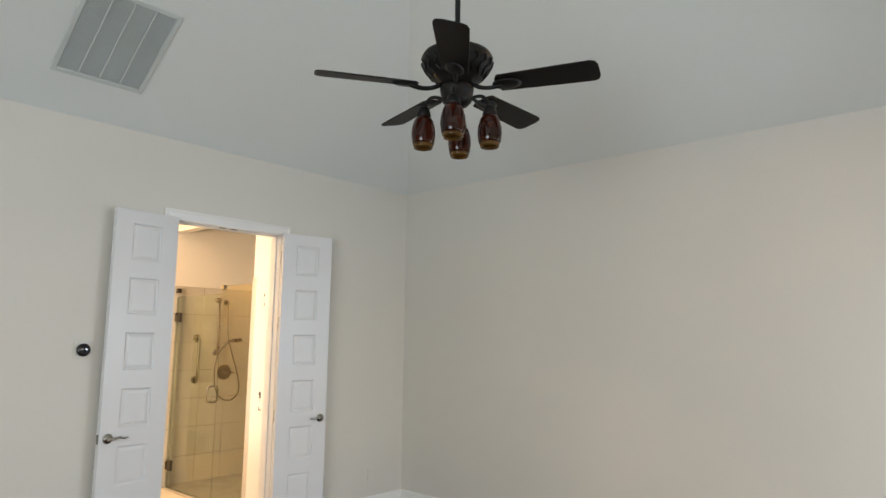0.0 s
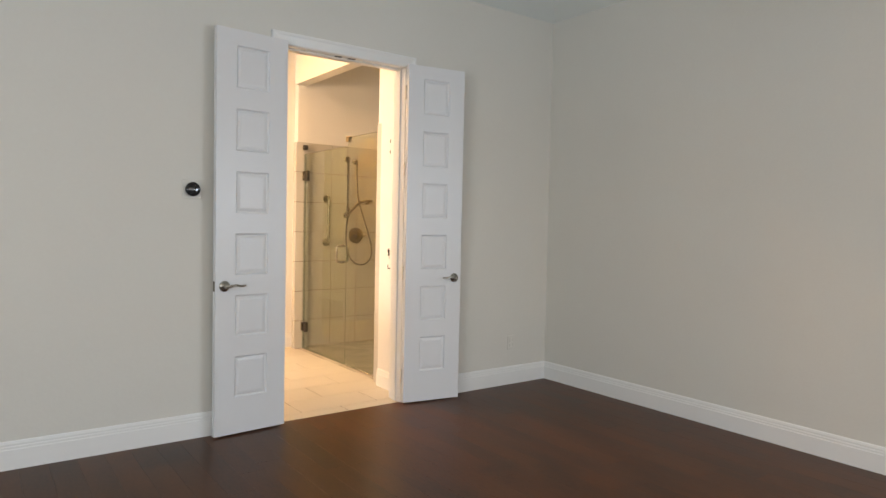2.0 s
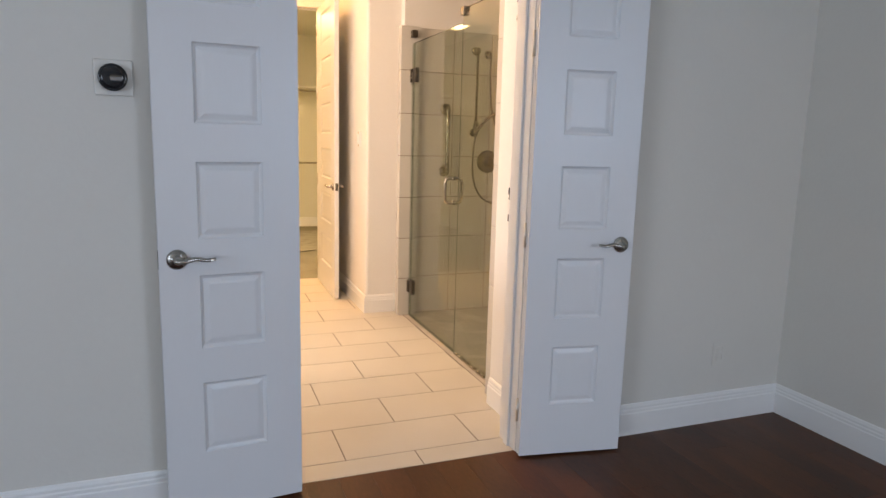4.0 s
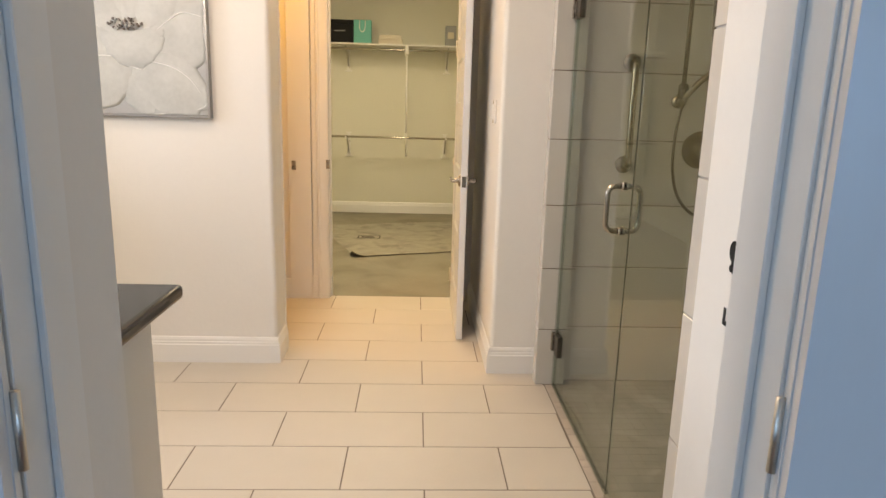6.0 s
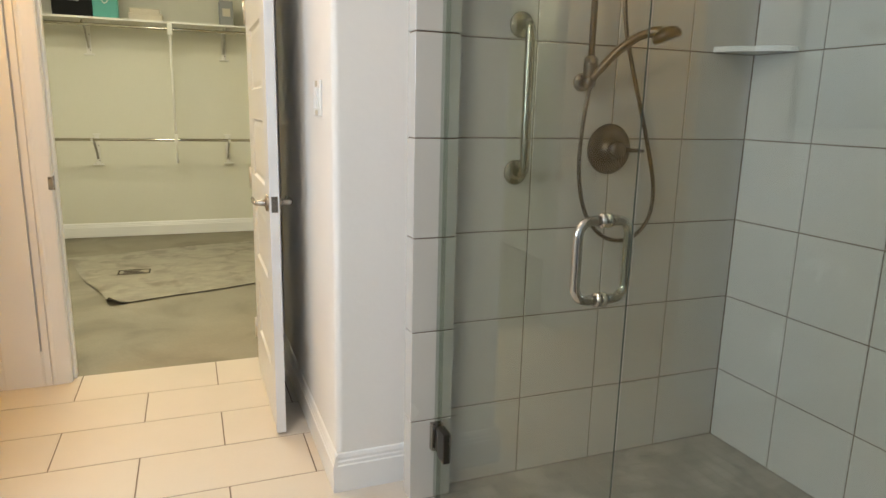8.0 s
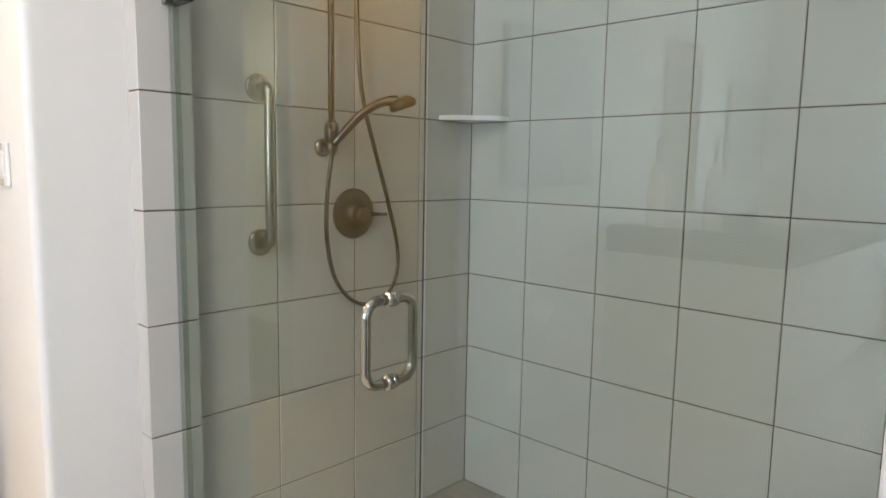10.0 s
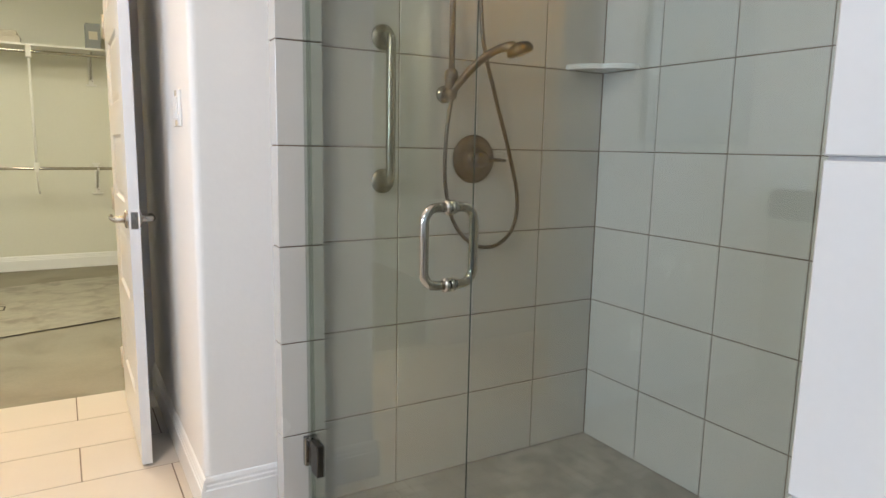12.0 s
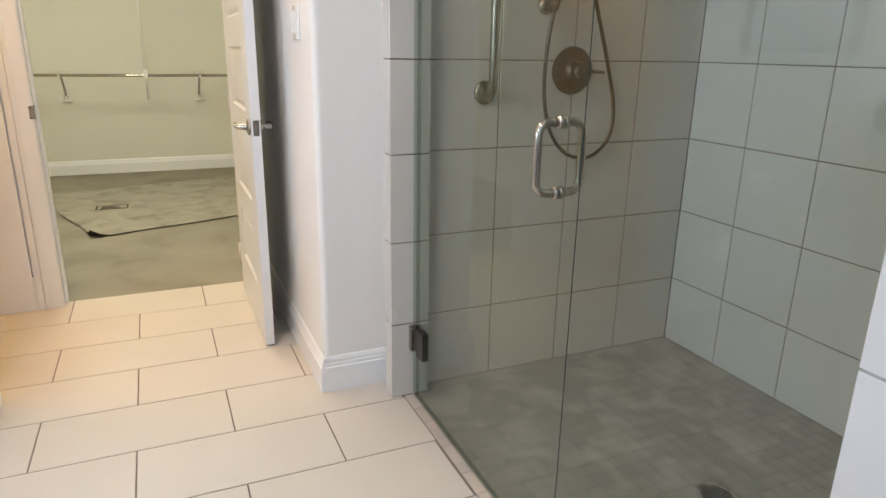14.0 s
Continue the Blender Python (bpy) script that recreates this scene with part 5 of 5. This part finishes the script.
# ---- bedroom things ----
th = thing("thermostat", facing(-0.776, WALL_Y - 0.0005, 1.488, (0, -1, 0)), "round black glass thermostat on a square pale plate", "thermostat")
part("back_plate", box(-0.056, 0.056, -0.056, 0.056, 0, 0.006, 0.004, 2), TINTED, th, "wall-coloured square trim plate")
part("dial_ring", lathe(bmesh.new(), [(0.04, 0.006), (0.042, 0.012), (0.042, 0.028), (0.039, 0.031), (0.036, 0.031)], None, 36), BLACKGLASS, th, "black steel ring", smooth=True)
part("display", lathe(bmesh.new(), [(0.036, 0.026), (0.036, 0.031), (0.028, 0.033), (0.005, 0.034)], None, 36), BLACKGLASS, th, "black glass display", smooth=True)

FX, FY, FZ = -0.274, -5.025, 2.727


def ceiling_fan():
    f = thing("ceiling_fan", (FX, FY, FZ), "dark bronze five-blade ceiling fan with four amber glass lamps", "ceiling fan")
    at = Matrix.Translation((FX, FY, 0))
    ztop = EAVE + PITCH * INSET
    part("canopy", lathe(bmesh.new(), [(0.025, ztop - 0.1), (0.06, ztop - 0.06), (0.075, ztop - 0.02), (0.075, ztop - 0.0005)], at, 28), IRON, f, smooth=True)
    part("downrod", tube(bmesh.new(), [(FX, FY, 2.9), (FX, FY, ztop - 0.08)], 0.0125, 14), IRON, f, smooth=True)
    mo = part("motor_housing", lathe(bmesh.new(), [(0.02, 2.96), (0.035, 2.945), (0.06, 2.92), (0.125, 2.9), (0.152, 2.885), (0.164, 2.865), (0.159, 2.85), (0.162, 2.842), (0.138, 2.8), (0.106, 2.762), (0.082, 2.748), (0.076, 2.735)], at, 40), IRON, f, "cast dark bronze motor housing", smooth=True)
    for k in range(20):
        a = 2 * math.pi * k / 20
        sc = curve_points([(FX + 0.163 * math.cos(a), FY + 0.163 * math.sin(a), 2.848), (FX + 0.155 * math.cos(a + 0.1), FY + 0.155 * math.sin(a + 0.1), 2.825), (FX + 0.138 * math.cos(a - 0.06), FY + 0.138 * math.sin(a - 0.06), 2.8), (FX + 0.117 * math.cos(a + 0.08), FY + 0.117 * math.sin(a + 0.08), 2.775)], 4)
        part("scroll", tube(bmesh.new(), sc, 0.006, 6), IRON, mo, "cast scroll ornament", smooth=True)
    part("switch_housing", lathe(bmesh.new(), [(0.07, 2.74), (0.078, 2.725), (0.074, 2.7), (0.066, 2.68), (0.068, 2.665), (0.05, 2.645), (0.03, 2.635), (0.012, 2.62)], at, 32), IRON, f, smooth=True)
    for k in range(5):
        rot = at @ Matrix.Rotation(radians(218.5 + 72 * k), 4, "Z")
        bm = bmesh.new()
        outline = [(0.2, -0.058), (0.5, -0.068), (0.605, -0.07), (0.628, -0.06), (0.637, -0.035), (0.638, 0.035), (0.63, 0.06), (0.607, 0.07), (0.5, 0.068), (0.2, 0.058), (0.185, 0.03), (0.185, -0.03)]
        lo = [bm.verts.new((u, v, -0.003)) for u, v in outline]
        hi = [bm.verts.new((u, v, 0.003)) for u, v in outline]
        bm.faces.new(lo)
        bm.faces.new(hi)
        for i in range(len(outline)):
            j = (i + 1) % len(outline)
            bm.faces.new((lo[i], lo[j], hi[j], hi[i]))
        bmesh.ops.transform(bm, matrix=rot @ Matrix.Translation((0, 0, FZ)) @ Matrix.Rotation(radians(-13), 4, "X"), verts=bm.verts[:])
        bl = part("blade", bm, BLADE, f, "dark walnut fan blade")
        bm = bmesh.new()
        tube(bm, curve_points([(0.075, 0, 2.735), (0.12, 0.0, 2.715), (0.17, 0.0, 2.71), (0.215, 0, FZ - 0.008)], 4), 0.011, 8, flat=0.8)
        lathe(bm, [(0.03, -0.006), (0.042, 0.0), (0.03, 0.005)], Matrix.Translation((0.235, 0, FZ - 0.008)) @ Matrix.Rotation(radians(-13), 4, "X") @ Matrix.Diagonal((1.6, 1, 1, 1)), 20)
        bmesh.ops.transform(bm, matrix=rot, verts=bm.verts[:])
        part("blade_iron", bm, IRON, bl, smooth=True)
    for k in range(4):
        a = radians(215 + 90 * k)
        lx, ly = FX + 0.15 * math.cos(a), FY + 0.15 * math.sin(a)
        arm = curve_points([(FX + 0.05 * math.cos(a), FY + 0.05 * math.sin(a), 2.66), (FX + 0.085 * math.cos(a), FY + 0.085 * math.sin(a), 2.685), (FX + 0.125 * math.cos(a), FY + 0.125 * math.sin(a), 2.68), (lx, ly, 2.635)], 5)
        la = part("lamp_arm", tube(bmesh.new(), arm, 0.008, 8), IRON, f, smooth=True)
        tip = Matrix.Translation((lx, ly, 0)) 
        part("lamp_holder", lathe(bmesh.new(), [(0.012, 2.645), (0.024, 2.635), (0.03, 2.615), (0.034, 2.598), (0.03, 2.59)], tip, 20), IRON, la, smooth=True)
        part("shade", lathe(bmesh.new(), [(0.03, 2.6), (0.044, 2.575), (0.053, 2.54), (0.055, 2.51), (0.05, 2.475), (0.048, 2.468), (0.044, 2.469), (0.045, 2.476), (0.05, 2.51), (0.03, 2.585)], tip, 28), AMBER, la, "glossy amber glass shade", smooth=True)
        part("shade_rim", lathe(bmesh.new(), [(0.0478, 2.4678), (0.041, 2.447), (0.036, 2.449), (0.0435, 2.4688)], tip, 28), AMBERRIM, la, "pale amber glass rim", smooth=True)


ceiling_fan()


def slope_pose(x, y):
    """On the slope above the doorway wall, z axis down into the room, y axis up the slope."""
    z = EAVE + PITCH * (WALL_Y - y)
    up = Vector((0, -1, PITCH)).normalized()
    nz = Vector((0, -PITCH, -1)).normalized()
    xx = up.cross(nz)
    m = Matrix((xx, up, nz)).transposed().to_4x4()
    m.translation = (x, y, z)
    return m


vg = thing("return_air_grille", slope_pose(-0.92, -2.785), "pale grey-green return air grille on the sloped ceiling", "air grille")
gw, gh = 0.28, 0.33
for a in ((-gw, -gw + 0.03, -gh, gh), (gw - 0.03, gw, -gh, gh), (-gw + 0.03, gw - 0.03, -gh, -gh + 0.03), (-gw + 0.03, gw - 0.03, gh - 0.03, gh)):
    part("frame_rail", box(a[0], a[1], a[2], a[3], 0.0005, 0.012, 0.003), VENTMAT, vg)
part("backing", box(-gw + 0.02, gw - 0.02, -gh + 0.02, gh - 0.02, 0.0006, 0.002), VENTDARK, vg)
for k in range(3):
    x = -gw + 0.03 + (2 * gw - 0.06) * (k + 1) / 4
    part("divider", box(x - 0.005, x + 0.005, -gh + 0.03, gh - 0.03, 0.002, 0.0115, 0.001), VENTMAT, vg)
nsl = 46
for k in range(nsl):
    y = -gh + 0.035 + (2 * gh - 0.07) * k / (nsl - 1)
    bm = box(-gw + 0.03, gw - 0.03, -0.006, 0.006, -0.0005, 0.0005)
    bmesh.ops.transform(bm, matrix=Matrix.Translation((0, y, 0.007)) @ Matrix.Rotation(radians(35), 4, "X"), verts=bm.verts[:])
    part("slat", bm, VENTMAT, vg)

# only the first can is seen; the other two house the added lamps
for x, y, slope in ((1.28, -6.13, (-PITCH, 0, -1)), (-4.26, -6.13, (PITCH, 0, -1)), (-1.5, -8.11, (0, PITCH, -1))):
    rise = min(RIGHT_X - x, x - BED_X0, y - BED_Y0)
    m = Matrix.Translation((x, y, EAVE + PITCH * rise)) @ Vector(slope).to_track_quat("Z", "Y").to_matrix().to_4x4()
    rl = thing("recessed_light", m, "round recessed light with faint pink glow in the sloped ceiling, one seen, two added", "recessed light", "bedroom recessed lights")
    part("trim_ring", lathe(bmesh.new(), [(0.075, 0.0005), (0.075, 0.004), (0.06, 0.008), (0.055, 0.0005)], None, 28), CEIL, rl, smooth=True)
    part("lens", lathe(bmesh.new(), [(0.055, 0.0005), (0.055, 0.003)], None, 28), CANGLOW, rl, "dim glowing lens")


# ---- small pieces: tiles, planks, mosaic ----
def valve_place(u, v):
    return (u, SH_FAR, v)


tile_field(valve_bed, XCUTS, ROWS, valve_place, (0, -1, 0), WALLTILE)
tile_field(long_bed, YCUTS, ROWS, lambda u, v: (RIGHT_X, u, v), (-1, 0, 0), WALLTILE)
tile_field(near_bed, [NEAR_X - 0.008] + XCUTS[1:], ROWS, lambda u, v: (u, SH_NEAR, v), (0, 1, 0), WALLTILE)
tile_field(jamb_bed, [-1.686, SH_NEAR], ROWS, lambda u, v: (NEAR_X - 0.009, u, v), (-1, 0, 0), WALLTILE)
tile_field(jamb_bed2, [JAMB_Y + 0.001, 0.082], ROWS, lambda u, v: (SH_FRONT - 0.009, u, v), (-1, 0, 0), WALLTILE)
tile_field(jamb_bed2, [SH_FRONT - 0.011, JAMB_X + 0.002], ROWS, lambda u, v: (u, JAMB_Y, v), (0, -1, 0), WALLTILE)
tile_field(jamb_bed2, [JAMB_Y + 0.003, SH_FAR - 0.001], ROWS, lambda u, v: (JAMB_X, u, v), (1, 0, 0), WALLTILE, t=0.004)

T = 0.6
for r in range(-8, 5):
    y0, y1 = max(r * 0.3, -2.23), min((r + 1) * 0.3, 1.5)
    if y1 - y0 < 0.02:
        continue
    off = 0.0 if r % 2 else 0.3
    for k in range(-8, 3):
        x0, x1 = max(off + k * T, BATH_X0), min(off + (k + 1) * T, 0.905)
        if x1 - x0 > 0.02:
            lay("tile", tiled, Matrix.Translation(((x0 + x1) / 2, (y0 + y1) / 2, 0)), x1 - x0 - 0.005, y1 - y0 - 0.005, 0.008, FLOORTILE, 0.0012)

MP = 0.0512
near_side, rest = [], []
for i in range(26):
    for j in range(33):
        x, y = 0.905 + (i + 0.5) * MP, SH_FAR - (j + 0.5) * MP
        if x > RIGHT_X - 0.01 or x < 0.95 or y < SH_NEAR or math.hypot(x - 1.552, y + 0.871) < 0.06:
            continue
        (near_side if (i < 13 and j < 23) else rest).append((x, y))
for x, y in near_side:
    lay("mosaic_tile", showerpan, Matrix.Translation((x, y, 0)), MP - 0.002, MP - 0.002, 0.006, MOSAIC, 0.0005)
bm = bmesh.new()
for x, y in rest:
    h = MP / 2 - 0.001
    lo = [bm.verts.new((x + sx * h, y + sy * h, -0.003)) for sx, sy in ((-1, -1), (1, -1), (1, 1), (-1, 1))]
    hi = [bm.verts.new((x + sx * (h - 0.0005), y + sy * (h - 0.0005), 0)) for sx, sy in ((-1, -1), (1, -1), (1, 1), (-1, 1))]
    bm.faces.new(hi)
    for k in range(4):
        bm.faces.new((lo[k], lo[(k + 1) % 4], hi[(k + 1) % 4], hi[k]))
SILLTILE = mat("beige_stone_sill", (0.42, 0.37, 0.315), 0.5, var=0.12, scale=9, fine=120, bump=0.1, rand=0.3, tint=(0.5, 0.43, 0.36))
k = 0
y = SH_FAR - 0.056
while y > SH_NEAR:
    y0 = max(y - (0.102, 0.099, 0.051)[k % 3], SH_NEAR)
    lay("sill_tile", showerpan, Matrix.Translation((0.9265, (y + y0) / 2, 0.0005)), 0.039, y - y0 - 0.0025, 0.006, SILLTILE, 0.0008)
    y, k = y0, k + 1
MOSAIC2 = MOSAIC.copy()
MOSAIC2.name = "taupe_stone_mosaic_joined"
nt = MOSAIC2.node_tree
geo = nt.nodes.new("ShaderNodeNewGeometry")
for link in list(nt.links):
    if link.from_socket.name == "Random" and link.from_node.bl_idname == "ShaderNodeObjectInfo":
        to = link.to_socket
        nt.links.remove(link)
        nt.links.new(geo.outputs["Random Per Island"], to)
part("mosaic_rest", bm, MOSAIC2, showerpan, "taupe stone mosaic", kind="stuff")

PW = 0.132
rnd = random.Random(11)
rest = bmesh.new()
cols = int((RIGHT_X - BED_X0) / PW) + 1
for i in range(cols):
    x1 = RIGHT_X - i * PW
    x0 = max(x1 - PW, BED_X0)
    y = -2.232
    first = True
    while y > BED_Y0 + 0.01:
        length = rnd.choice((0.75, 1.0, 1.25, 1.5, 1.75)) * (rnd.uniform(0.3, 1.0) if first else 1.0)
        first = False
        y0 = max(y - length, BED_Y0)
        if x1 > -2.9 and y > -6.3:
            lay("plank", wood, Matrix.Translation(((x0 + x1) / 2, (y + y0) / 2, 0)), x1 - x0 - 0.0004, y - y0 - 0.0004, 0.01, PLANK, 0.0005)
        else:
            w, h, cx, cy = (x1 - x0) / 2 - 0.0002, (y - y0) / 2 - 0.0002, (x0 + x1) / 2, (y + y0) / 2
            rest.faces.new([rest.verts.new((cx + sx * w, cy + sy * h, 0)) for sx, sy in ((-1, -1), (1, -1), (1, 1), (-1, 1))])
        y = y0
PLANK2 = PLANK.copy()
PLANK2.name = "dark_walnut_stained_plank_joined"
nt = PLANK2.node_tree
geo = nt.nodes.new("ShaderNodeNewGeometry")
for link in list(nt.links):
    if link.from_socket.name == "Random" and link.from_node.bl_idname == "ShaderNodeObjectInfo":
        to = link.to_socket
        nt.links.remove(link)
        nt.links.new(geo.outputs["Random Per Island"], to)
part("plank_rest", rest, PLANK2, wood, "dark stained planks", kind="stuff")
